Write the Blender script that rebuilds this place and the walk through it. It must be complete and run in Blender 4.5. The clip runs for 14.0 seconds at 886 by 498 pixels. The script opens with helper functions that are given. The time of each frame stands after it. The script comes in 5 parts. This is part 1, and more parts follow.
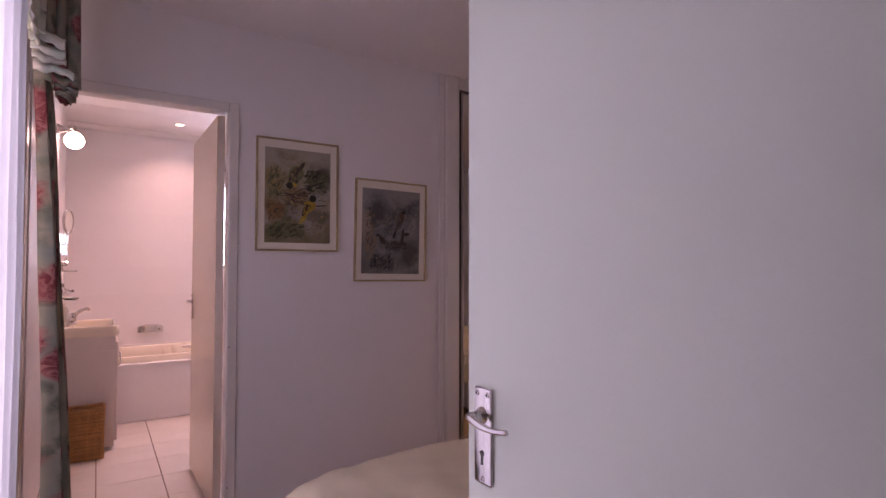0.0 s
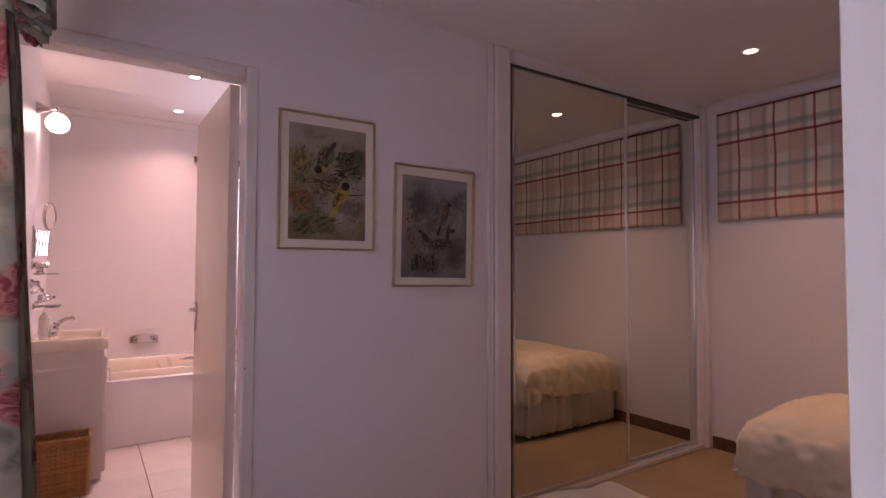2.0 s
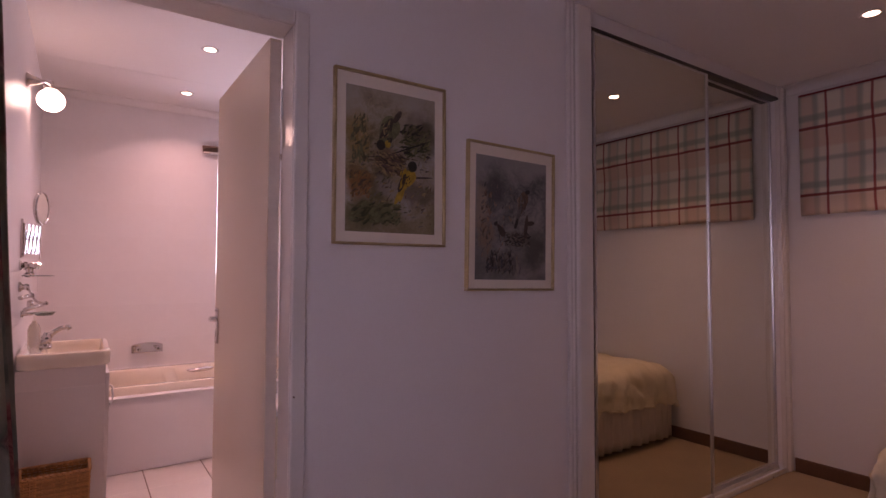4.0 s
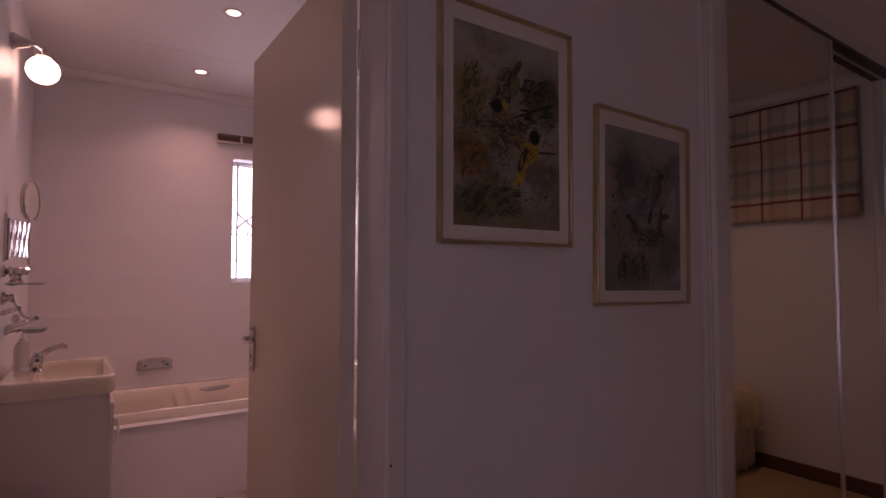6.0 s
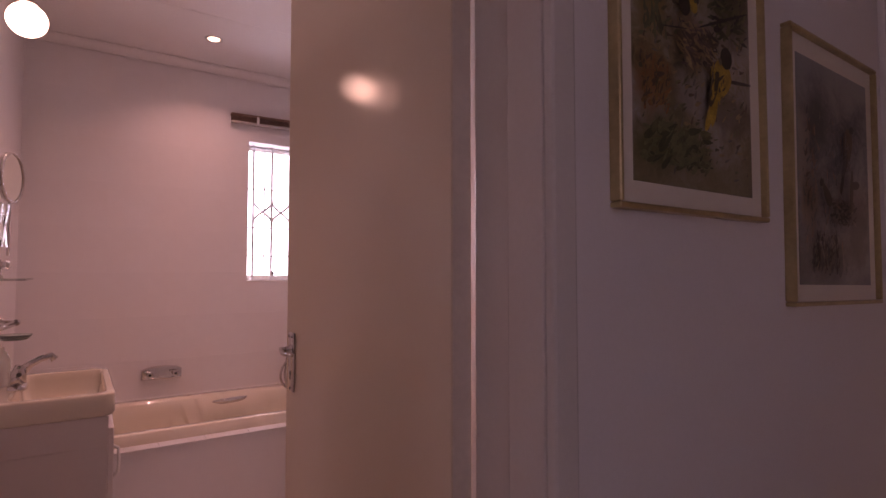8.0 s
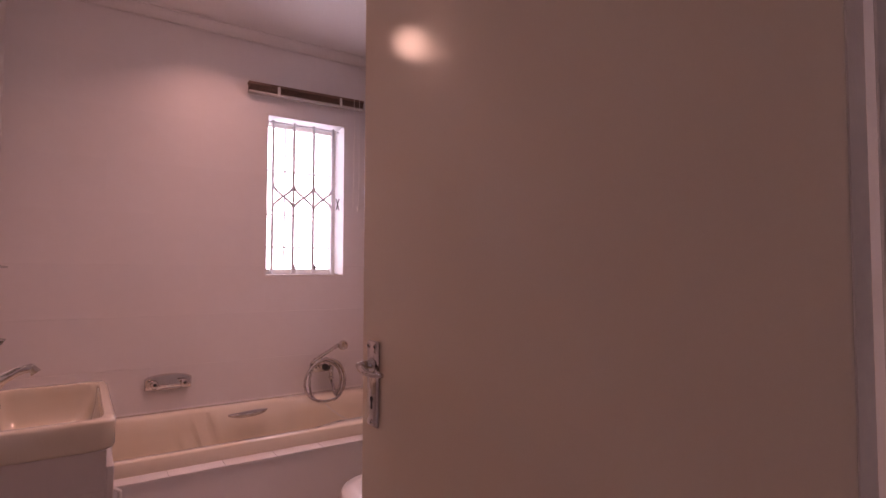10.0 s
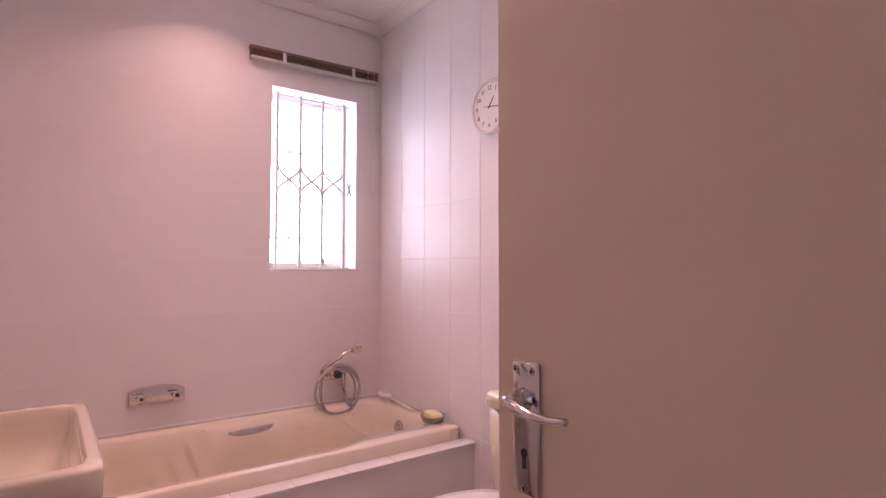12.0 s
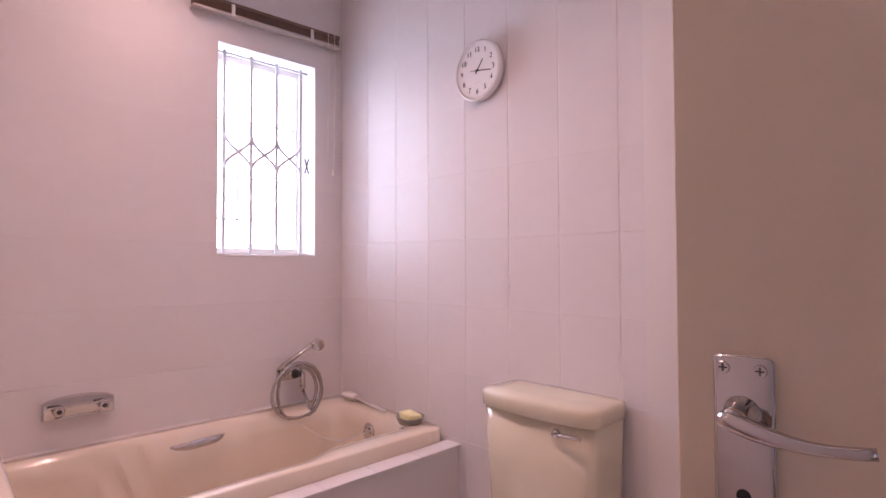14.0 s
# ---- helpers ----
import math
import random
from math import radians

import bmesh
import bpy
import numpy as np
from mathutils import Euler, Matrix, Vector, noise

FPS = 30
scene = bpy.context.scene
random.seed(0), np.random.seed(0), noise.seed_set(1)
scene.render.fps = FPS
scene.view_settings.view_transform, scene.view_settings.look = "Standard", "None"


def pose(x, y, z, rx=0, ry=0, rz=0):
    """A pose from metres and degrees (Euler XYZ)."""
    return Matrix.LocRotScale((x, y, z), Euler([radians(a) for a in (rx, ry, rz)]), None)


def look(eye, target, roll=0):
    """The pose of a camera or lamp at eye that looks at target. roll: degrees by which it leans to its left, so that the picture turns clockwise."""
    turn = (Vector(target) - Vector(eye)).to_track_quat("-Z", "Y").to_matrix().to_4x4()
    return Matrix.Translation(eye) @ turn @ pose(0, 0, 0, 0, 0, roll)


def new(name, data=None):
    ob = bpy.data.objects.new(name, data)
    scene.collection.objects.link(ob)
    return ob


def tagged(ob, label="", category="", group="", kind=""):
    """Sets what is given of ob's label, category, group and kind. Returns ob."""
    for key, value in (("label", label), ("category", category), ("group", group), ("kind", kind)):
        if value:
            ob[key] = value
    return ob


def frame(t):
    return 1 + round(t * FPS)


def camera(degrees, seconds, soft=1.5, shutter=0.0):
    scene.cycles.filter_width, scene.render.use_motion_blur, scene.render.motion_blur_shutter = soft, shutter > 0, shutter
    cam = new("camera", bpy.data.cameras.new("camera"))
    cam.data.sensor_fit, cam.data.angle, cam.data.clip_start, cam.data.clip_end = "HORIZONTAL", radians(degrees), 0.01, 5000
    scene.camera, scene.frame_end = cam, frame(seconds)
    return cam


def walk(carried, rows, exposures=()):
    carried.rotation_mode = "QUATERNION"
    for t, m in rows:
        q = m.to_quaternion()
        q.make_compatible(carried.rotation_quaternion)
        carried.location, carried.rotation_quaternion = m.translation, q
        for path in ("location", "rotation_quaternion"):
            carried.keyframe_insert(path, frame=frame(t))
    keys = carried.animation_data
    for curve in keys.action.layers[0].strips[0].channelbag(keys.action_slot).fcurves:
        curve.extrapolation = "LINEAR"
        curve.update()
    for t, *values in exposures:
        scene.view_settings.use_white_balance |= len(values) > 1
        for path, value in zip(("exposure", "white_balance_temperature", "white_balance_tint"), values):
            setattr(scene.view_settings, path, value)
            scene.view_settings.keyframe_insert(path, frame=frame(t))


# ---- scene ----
cam = camera(79.2, 14.0)
PATH = [
    (0, (-0.123, -0.156, 1.258), (0.96, 1.524, 1.317), 0.1),
    (0.5, (-0.11, -0.018, 1.25), (0.972, 1.663, 1.317), 0.1),
    (1, (-0.11, 0.145, 1.259), (0.981, 1.82, 1.329), 0.2),
    (1.5, (-0.099, 0.264, 1.258), (0.995, 1.937, 1.327), 0.2),
    (2, (-0.098, 0.41, 1.249), (1.004, 2.077, 1.323), 0.2),
    (2.5, (-0.096, 0.561, 1.25), (1.012, 2.224, 1.326), 0.2),
    (3, (-0.11, 0.695, 1.243), (1.001, 2.356, 1.319), 0.2),
    (5.5, (-0.132, 1.42, 1.247), (0.997, 3.069, 1.333), 0.1),
    (6, (-0.132, 1.573, 1.261), (0.994, 3.224, 1.347), 0.1),
    (6.5, (-0.128, 1.692, 1.255), (0.996, 3.344, 1.342), 0.1),
    (7, (-0.121, 1.812, 1.246), (1.002, 3.464, 1.335), 0.1),
    (7.5, (-0.117, 1.953, 1.243), (1.005, 3.606, 1.332), 0.1),
    (8, (-0.095, 2.072, 1.234), (1.022, 3.728, 1.322), 0.0),
    (10.5, (-0.077, 2.719, 1.196), (1.051, 4.369, 1.281), 0.2),
    (11, (-0.077, 2.827, 1.19), (1.063, 4.469, 1.271), 0.2),
    (11.5, (-0.074, 2.939, 1.179), (1.085, 4.567, 1.259), 0.2),
    (12, (-0.082, 3.038, 1.182), (1.106, 4.645, 1.259), 0.1),
    (12.5, (-0.086, 3.124, 1.173), (1.14, 4.703, 1.244), 0.1),
    (13, (-0.074, 3.195, 1.153), (1.202, 4.733, 1.217), -0.0),
    (13.5, (-0.075, 3.277, 1.145), (1.255, 4.77, 1.204), -0.0),
    (14, (-0.077, 3.352, 1.146), (1.305, 4.797, 1.198), -0.2),
]
EXPOSURES = [(0.0, 0.31, 8600, 44), (2.5, 0.24, 8700, 47), (3.0, 0.14, 8700, 49), (5.5, -0.84, 9200, 55), (6.5, -1.36, 9600, 57), (7.0, -1.32, 9800, 57), (7.5, -1.10, 9900, 57), (8.0, -0.86, 9900, 57),
             (10.5, -0.82, 9700, 52), (11.0, -0.50, 9400, 49), (11.5, -0.30, 9100, 46), (12.5, 0.05, 8500, 40), (13.3, 0.12, 8200, 36), (14.0, -0.10, 8000, 35)]
walk(cam, [(t, look(eye, target, roll)) for t, eye, target, roll in PATH], EXPOSURES)

# ---- light ----
world = bpy.data.worlds.new("sky")
scene.world = world
world.use_nodes = True
wn = world.node_tree
sky = wn.nodes.new("ShaderNodeTexSky")
sky.sky_type, sky.sun_disc = "NISHITA", False
sky.sun_elevation, sky.sun_rotation = radians(52), radians(115)
wn.nodes["Background"].inputs["Strength"].default_value = 0.12
wn.links.new(sky.outputs["Color"], wn.nodes["Background"].inputs["Color"])
sun = new("sun", bpy.data.lights.new("sun", "SUN"))
sun.data.energy, sun.data.angle, sun.data.color = 3.0, radians(0.5), (1.0, 0.95, 0.88)
sun.matrix_world = look((6, -3, 9), (0, 0, 0))


def area_lamp(name, eye, target, w, h, watts, colour, shape="RECTANGLE"):
    ob = new(name, bpy.data.lights.new(name, "AREA"))
    ob.data.shape, ob.data.size, ob.data.size_y = shape, w, h
    ob.data.energy, ob.data.color = watts, colour
    ob.matrix_world = look(eye, target)
    return ob


WARM, PALE, COOL = (1.0, 0.72, 0.725), (0.52, 0.71, 1.0), (0.79, 0.74, 0.87)
LAMP_BED, LAMP_BATH, GLOBE = 2.9, 5.5, 11.5
area_lamp("window_daylight", (-0.70, 0.92, 1.25), (0, 0.92, 1.25), 1.45, 1.9, 33.5, COOL)
area_lamp("bath_daylight", (1.38, 6.25, 1.75), (1.38, 5, 1.75), 1.5, 1.7, 116.0, PALE)

# ---- materials ----


def surface(name, colour, rough=0.6, metal=0.0, vary=0.06, scale=3.0, grain=60.0, bump=0.15, deep=0.002, coat=0.0, per_object=0.0, per_island=0.0, transmission=0.0):
    """A painted, cloth, metal or stone surface: colour varied at two scales, uneven gloss and fine relief, in metres."""
    m = bpy.data.materials.new(name)
    m.use_nodes = True
    t = m.node_tree
    p = t.nodes["Principled BSDF"]
    at = t.nodes.new("ShaderNodeTexCoord")
    big, fine = t.nodes.new("ShaderNodeTexNoise"), t.nodes.new("ShaderNodeTexNoise")
    big.inputs["Scale"].default_value, big.inputs["Detail"].default_value = scale, 4
    fine.inputs["Scale"].default_value, fine.inputs["Detail"].default_value = grain, 3
    for n in (big, fine):
        t.links.new(at.outputs["Object"], n.inputs["Vector"])
    mix = t.nodes.new("ShaderNodeMix")
    mix.data_type = "FLOAT"
    mix.inputs[0].default_value = 0.35
    t.links.new(big.outputs["Fac"], mix.inputs[2])
    t.links.new(fine.outputs["Fac"], mix.inputs[3])
    ramp = t.nodes.new("ShaderNodeMapRange")
    ramp.inputs["From Min"].default_value, ramp.inputs["From Max"].default_value = 0.3, 0.7
    ramp.inputs["To Min"].default_value, ramp.inputs["To Max"].default_value = 1 - vary, 1 + vary * 0.6
    t.links.new(mix.outputs[0], ramp.inputs["Value"])
    level = ramp.outputs["Result"]
    if per_object or per_island:
        src = t.nodes.new("ShaderNodeObjectInfo") if per_object else t.nodes.new("ShaderNodeNewGeometry")
        rnd = src.outputs["Random" if per_object else "Random Per Island"]
        r = t.nodes.new("ShaderNodeMapRange")
        amount = per_object or per_island
        r.inputs["To Min"].default_value, r.inputs["To Max"].default_value = 1 - amount, 1 + amount * 0.5
        t.links.new(rnd, r.inputs["Value"])
        mul = t.nodes.new("ShaderNodeMath")
        mul.operation = "MULTIPLY"
        t.links.new(level, mul.inputs[0])
        t.links.new(r.outputs["Result"], mul.inputs[1])
        level = mul.outputs[0]
    tint = t.nodes.new("ShaderNodeVectorMath")
    tint.operation = "SCALE"
    tint.inputs[0].default_value = colour
    t.links.new(level, tint.inputs["Scale"])
    t.links.new(tint.outputs["Vector"], p.inputs["Base Color"])
    rr = t.nodes.new("ShaderNodeMapRange")
    rr.inputs["To Min"].default_value, rr.inputs["To Max"].default_value = rough * 0.95, min(1.0, rough * 1.05)
    t.links.new(big.outputs["Fac"], rr.inputs["Value"])
    t.links.new(rr.outputs["Result"], p.inputs["Roughness"])
    p.inputs["Metallic"].default_value = metal
    p.inputs["Coat Weight"].default_value = coat
    p.inputs["Coat Roughness"].default_value = 0.08
    p.inputs["Transmission Weight"].default_value = transmission
    if bump:
        b = t.nodes.new("ShaderNodeBump")
        b.inputs["Strength"].default_value, b.inputs["Distance"].default_value = bump, deep
        t.links.new(fine.outputs["Fac"], b.inputs["Height"])
        t.links.new(b.outputs["Normal"], p.inputs["Normal"])
    return m


def glow(name, colour, strength):
    m = bpy.data.materials.new(name)
    m.use_nodes = True
    p = m.node_tree.nodes["Principled BSDF"]
    p.inputs["Base Color"].default_value = (0.9, 0.9, 0.88, 1)
    p.inputs["Emission Color"].default_value = (*colour, 1)
    p.inputs["Emission Strength"].default_value = strength
    return m


def coloured(m, socket):
    """Feed a colour socket into a surface's base colour, keeping its gloss and relief."""
    m.node_tree.links.new(socket, m.node_tree.nodes["Principled BSDF"].inputs["Base Color"])
    return m


M_WALL = surface("wall_paint", (0.83, 0.80, 0.79), 0.55, vary=0.035, scale=1.3, grain=140, bump=0.12, deep=0.001)
M_CEIL = surface("ceiling_paint", (0.82, 0.79, 0.78), 0.7, vary=0.04, scale=1.1, grain=90, bump=0.1, deep=0.001)
M_TRIM = surface("gloss_trim", (0.79, 0.75, 0.71), 0.14, vary=0.05, scale=5, grain=120, bump=0.12, deep=0.0008)
M_DOOR = surface("door_enamel", (0.88, 0.74, 0.58), 0.06, vary=0.02, scale=0.8, grain=230, bump=0.22, deep=0.0005)
# bedroom door: the cool daylight on it is mixed into the paint colour
M_DOOR_COOL_LIT = surface("door_white", (0.59, 0.64, 0.56), 0.24, vary=0.02, scale=0.8, grain=170, bump=0.2, deep=0.0007)
M_EDGE = surface("door_edge", (0.86, 0.74, 0.64), 0.4, vary=0.10, scale=9, grain=80)
M_TILE = surface("wall_tile", (0.80, 0.77, 0.78), 0.33, vary=0.025, scale=2.5, grain=22, bump=0.10, deep=0.0015, per_object=0.005)
M_GROUT = surface("grout", (0.84, 0.82, 0.82), 0.7, vary=0.08, scale=6, grain=150)
M_FTILE = surface("floor_tile", (0.76, 0.70, 0.66), 0.22, vary=0.06, scale=4, grain=40, bump=0.06, per_object=0.05)
M_FGROUT = surface("floor_grout", (0.22, 0.15, 0.12), 0.85, vary=0.2, scale=9, grain=120)
M_CARPET = surface("carpet", (0.46, 0.33, 0.20), 0.95, vary=0.16, scale=2.2, grain=420, bump=0.9, deep=0.006)
M_SKIRT = surface("skirting_wood", (0.16, 0.075, 0.045), 0.4, vary=0.25, scale=6, grain=70)
M_MIRROR = surface("mirror_silver", (0.75, 0.75, 0.68), 0.012, metal=1.0, vary=0.015, scale=1.5, bump=0)
M_ALU = surface("aluminium", (0.72, 0.72, 0.74), 0.28, metal=1.0, vary=0.06, scale=8, grain=150, bump=0.05)
M_BRONZE = surface("bronze_track", (0.10, 0.085, 0.075), 0.4, metal=0.6, vary=0.1)
M_CHROME = surface("chrome", (0.62, 0.59, 0.58), 0.075, metal=1.0, vary=0.05, scale=14, grain=90, bump=0.02)
M_HOSE = surface("hose_metal", (0.52, 0.50, 0.50), 0.22, metal=1.0, vary=0.2, scale=40, grain=300, bump=0.3)
M_IVORY = surface("ivory_ceramic", (0.74, 0.68, 0.53), 0.10, vary=0.03, scale=3, grain=25, bump=0.02, coat=0.7)
M_BATH = surface("bath_acrylic", (0.82, 0.73, 0.61), 0.09, vary=0.03, scale=3, grain=25, bump=0.02, coat=0.8)
M_SEAT = surface("white_plastic", (0.82, 0.80, 0.79), 0.22, vary=0.03, scale=4, bump=0.03)
M_CABINET = surface("cabinet_enamel", (0.74, 0.68, 0.66), 0.35, vary=0.03, scale=2, bump=0.06)
M_WICKER = surface("wicker", (0.54, 0.27, 0.095), 0.5, vary=0.3, scale=18, grain=160, bump=0.5, per_island=0.3)
M_DUVET = surface("cream_duvet", (0.84, 0.73, 0.54), 0.85, vary=0.09, scale=6, grain=240, bump=0.5, deep=0.003)
M_VALANCE = surface("bed_valance", (0.70, 0.62, 0.56), 0.9, vary=0.08, scale=7, grain=260, bump=0.4)
M_MATTRESS = surface("mattress_ticking", (0.60, 0.56, 0.52), 0.9)
M_GOLD = surface("gilt_moulding", (0.56, 0.44, 0.24), 0.30, metal=0.7, vary=0.25, scale=12, grain=90, bump=0.2)
M_MAT = surface("mount_board", (0.80, 0.74, 0.64), 0.8, vary=0.03, scale=5)
M_GLOBE = glow("opal_globe", (1.0, 0.82, 0.76), GLOBE)
M_LENS = glow("lamp_lens", (1.0, 0.86, 0.74), 12.0)
M_BLACK = surface("black_plastic", (0.03, 0.028, 0.03), 0.4, vary=0.1)
M_BARS = surface("painted_bars", (0.74, 0.74, 0.77), 0.5, vary=0.1, scale=20)
M_SLAT = surface("blind_slats", (0.20, 0.12, 0.09), 0.45, vary=0.2, scale=15)
M_RAIL = surface("blind_rail", (0.56, 0.52, 0.48), 0.4, vary=0.05)
M_DIAL = surface("clock_dial", (0.85, 0.84, 0.84), 0.5, vary=0.015)
M_SPONGE = surface("yellow_sponge", (0.86, 0.82, 0.48), 0.9, vary=0.15, scale=30, grain=200, bump=0.8)
M_CORD = surface("cord", (0.80, 0.77, 0.74), 0.8)
M_OUTSIDE = surface("garden_ground", (0.10, 0.12, 0.05), 0.95, vary=0.4, scale=0.7, grain=12, bump=0.6, deep=0.02)

M_GLASS = surface("clear_glass", (0.95, 0.97, 0.96), 0.02, vary=0.01, bump=0, transmission=1.0)
M_SHELF = surface("shelf_glass", (0.80, 0.92, 0.88), 0.03, vary=0.01, bump=0, transmission=0.9)
M_SOAP = surface("soap_bottle", (0.84, 0.82, 0.76), 0.15, vary=0.04, bump=0, transmission=0.7)

# net curtain: half of the light comes through the weave
# blue of the sky light is put into the white cloth's two colours
M_NET = surface("net_curtain", (0.62, 0.70, 0.86), 0.9, vary=0.05, scale=5, grain=300, bump=0.2)
_t = M_NET.node_tree
_tr = _t.nodes.new("ShaderNodeBsdfTranslucent")
_tr.inputs["Color"].default_value = (0.66, 0.78, 0.96, 1)
_mx = _t.nodes.new("ShaderNodeMixShader")
_mx.inputs[0].default_value = 0.55
_t.links.new(_t.nodes["Principled BSDF"].outputs[0], _mx.inputs[1])
_t.links.new(_tr.outputs[0], _mx.inputs[2])
_t.links.new(_mx.outputs[0], _t.nodes["Material Output"].inputs["Surface"])


def math_node(t, op, a, b=None, c=None):
    n = t.nodes.new("ShaderNodeMath")
    n.operation = op
    for i, v in enumerate((a, b, c)):
        if v is None:
            continue
        if isinstance(v, (int, float)):
            n.inputs[i].default_value = v
        else:
            t.links.new(v, n.inputs[i])
    return n.outputs[0]


def mix_colour(t, fac, a, b):
    n = t.nodes.new("ShaderNodeMix")
    n.data_type = "RGBA"
    for sock, v in ((n.inputs[0], fac), (n.inputs[6], a), (n.inputs[7], b)):
        if isinstance(v, tuple):
            sock.default_value = (*v, 1)
        elif isinstance(v, (int, float)):
            sock.default_value = v
        else:
            t.links.new(v, sock)
    return n.outputs[2]


def band(t, coord, period, offset, half, soft=0.004):
    """1 inside a stripe of the half width that comes back every period, 0 outside."""
    w = math_node(t, "WRAP", math_node(t, "ADD", coord, -offset), period / 2, -period / 2)
    d = math_node(t, "ABSOLUTE", w)
    n = t.nodes.new("ShaderNodeMapRange")
    n.inputs["From Min"].default_value, n.inputs["From Max"].default_value = half - soft, half + soft
    n.inputs["To Min"].default_value, n.inputs["To Max"].default_value = 1, 0
    t.links.new(d, n.inputs["Value"])
    return n.outputs["Result"]


def plaid():
    m = surface("plaid_cotton", (0.6, 0.5, 0.4), 0.9, grain=380, bump=0.35)
    t = m.node_tree
    at = t.nodes.new("ShaderNodeTexCoord")
    xyz = t.nodes.new("ShaderNodeSeparateXYZ")
    wob = t.nodes.new("ShaderNodeTexNoise")
    wob.inputs["Scale"].default_value = 5
    t.links.new(at.outputs["Object"], wob.inputs["Vector"])
    add = t.nodes.new("ShaderNodeVectorMath")
    add.operation = "MULTIPLY_ADD"
    t.links.new(wob.outputs["Color"], add.inputs[0])
    add.inputs[1].default_value = (0.012, 0.012, 0.012)
    t.links.new(at.outputs["Object"], add.inputs[2])
    t.links.new(add.outputs["Vector"], xyz.inputs["Vector"])
    y, z = xyz.outputs["Y"], xyz.outputs["Z"]
    cloth = t.nodes.new("ShaderNodeTexNoise")
    cloth.inputs["Scale"].default_value = 9
    t.links.new(at.outputs["Object"], cloth.inputs["Vector"])
    c = mix_colour(t, cloth.outputs["Fac"], (0.86, 0.78, 0.66), (0.80, 0.74, 0.64))
    for half, off, col, amount in ((0.034, -0.045, (0.66, 0.40, 0.30), 0.45), (0.014, -0.085, (0.24, 0.31, 0.25), 0.55), (0.009, 0.0, (0.26, 0.31, 0.25), 0.5)):
        c = mix_colour(t, math_node(t, "MULTIPLY", band(t, y, 0.231, off, half, 0.008), amount), c, col)
    for half, off, col, amount in ((0.020, 0.19, (0.24, 0.32, 0.27), 0.6), (0.014, 0.345, (0.27, 0.33, 0.27), 0.55), (0.055, 0.06, (0.66, 0.40, 0.30), 0.45)):
        c = mix_colour(t, math_node(t, "MULTIPLY", band(t, z, 0.414, off, half, 0.008), amount), c, col)
    c = mix_colour(t, math_node(t, "MULTIPLY", band(t, y, 0.231, -0.143, 0.0065, 0.003), 0.9), c, (0.34, 0.04, 0.04))
    c = mix_colour(t, math_node(t, "MULTIPLY", band(t, z, 0.414, 0.128, 0.009, 0.003), 0.9), c, (0.28, 0.035, 0.03))
    return coloured(m, c)


def floral(name, base_a, base_b, strong):
    m = surface(name, (0.4, 0.4, 0.35), 0.85, grain=320, bump=0.35)
    t = m.node_tree
    at = t.nodes.new("ShaderNodeTexCoord")
    warp = t.nodes.new("ShaderNodeTexNoise")
    warp.inputs["Scale"].default_value, warp.inputs["Detail"].default_value = 7, 3
    t.links.new(at.outputs["UV"], warp.inputs["Vector"])
    add = t.nodes.new("ShaderNodeVectorMath")
    add.operation = "MULTIPLY_ADD"
    t.links.new(warp.outputs["Color"], add.inputs[0])
    add.inputs[1].default_value = (0.16, 0.16, 0.0)
    t.links.new(at.outputs["UV"], add.inputs[2])
    cloud = t.nodes.new("ShaderNodeTexNoise")
    cloud.inputs["Scale"].default_value = 6
    t.links.new(at.outputs["UV"], cloud.inputs["Vector"])
    lev = t.nodes.new("ShaderNodeMapRange")
    lev.inputs["From Min"].default_value, lev.inputs["From Max"].default_value = 0.38, 0.62
    t.links.new(cloud.outputs["Fac"], lev.inputs["Value"])
    c = mix_colour(t, lev.outputs["Result"], base_a, base_b)

    def cells(scale, rnd):
        v = t.nodes.new("ShaderNodeTexVoronoi")
        v.inputs["Scale"].default_value, v.inputs["Randomness"].default_value = scale, rnd
        t.links.new(add.outputs["Vector"], v.inputs["Vector"])
        return v

    def spot(v, lo, hi):
        n = t.nodes.new("ShaderNodeMapRange")
        n.inputs["From Min"].default_value, n.inputs["From Max"].default_value = lo, hi
        n.inputs["To Min"].default_value, n.inputs["To Max"].default_value = 1, 0
        t.links.new(v.outputs["Distance"], n.inputs["Value"])
        return n.outputs["Result"]
    petal = t.nodes.new("ShaderNodeTexNoise")
    petal.inputs["Scale"].default_value, petal.inputs["Detail"].default_value, petal.inputs["Distortion"].default_value = 34, 3, 1.5
    t.links.new(add.outputs["Vector"], petal.inputs["Vector"])
    tone = t.nodes.new("ShaderNodeMapRange")
    tone.inputs["From Min"].default_value, tone.inputs["From Max"].default_value = 0.38, 0.62
    t.links.new(petal.outputs["Fac"], tone.inputs["Value"])
    leaf, stem = cells(11, 1.0), cells(17, 1.0)
    c = mix_colour(t, math_node(t, "MULTIPLY", spot(stem, 0.18, 0.40), 0.5 * strong), c, (0.34, 0.30, 0.22))
    c = mix_colour(t, math_node(t, "MULTIPLY", spot(leaf, 0.26, 0.42), 0.75 * strong), c, mix_colour(t, tone.outputs["Result"], (0.07, 0.09, 0.07), (0.16, 0.18, 0.135)))
    rose = cells(6.0, 0.95)
    bloom = mix_colour(t, tone.outputs["Result"], (0.18, 0.025, 0.035), (0.38, 0.16, 0.145))
    c = mix_colour(t, math_node(t, "MULTIPLY", spot(rose, 0.36, 0.46), strong), c, bloom)
    return coloured(m, c)


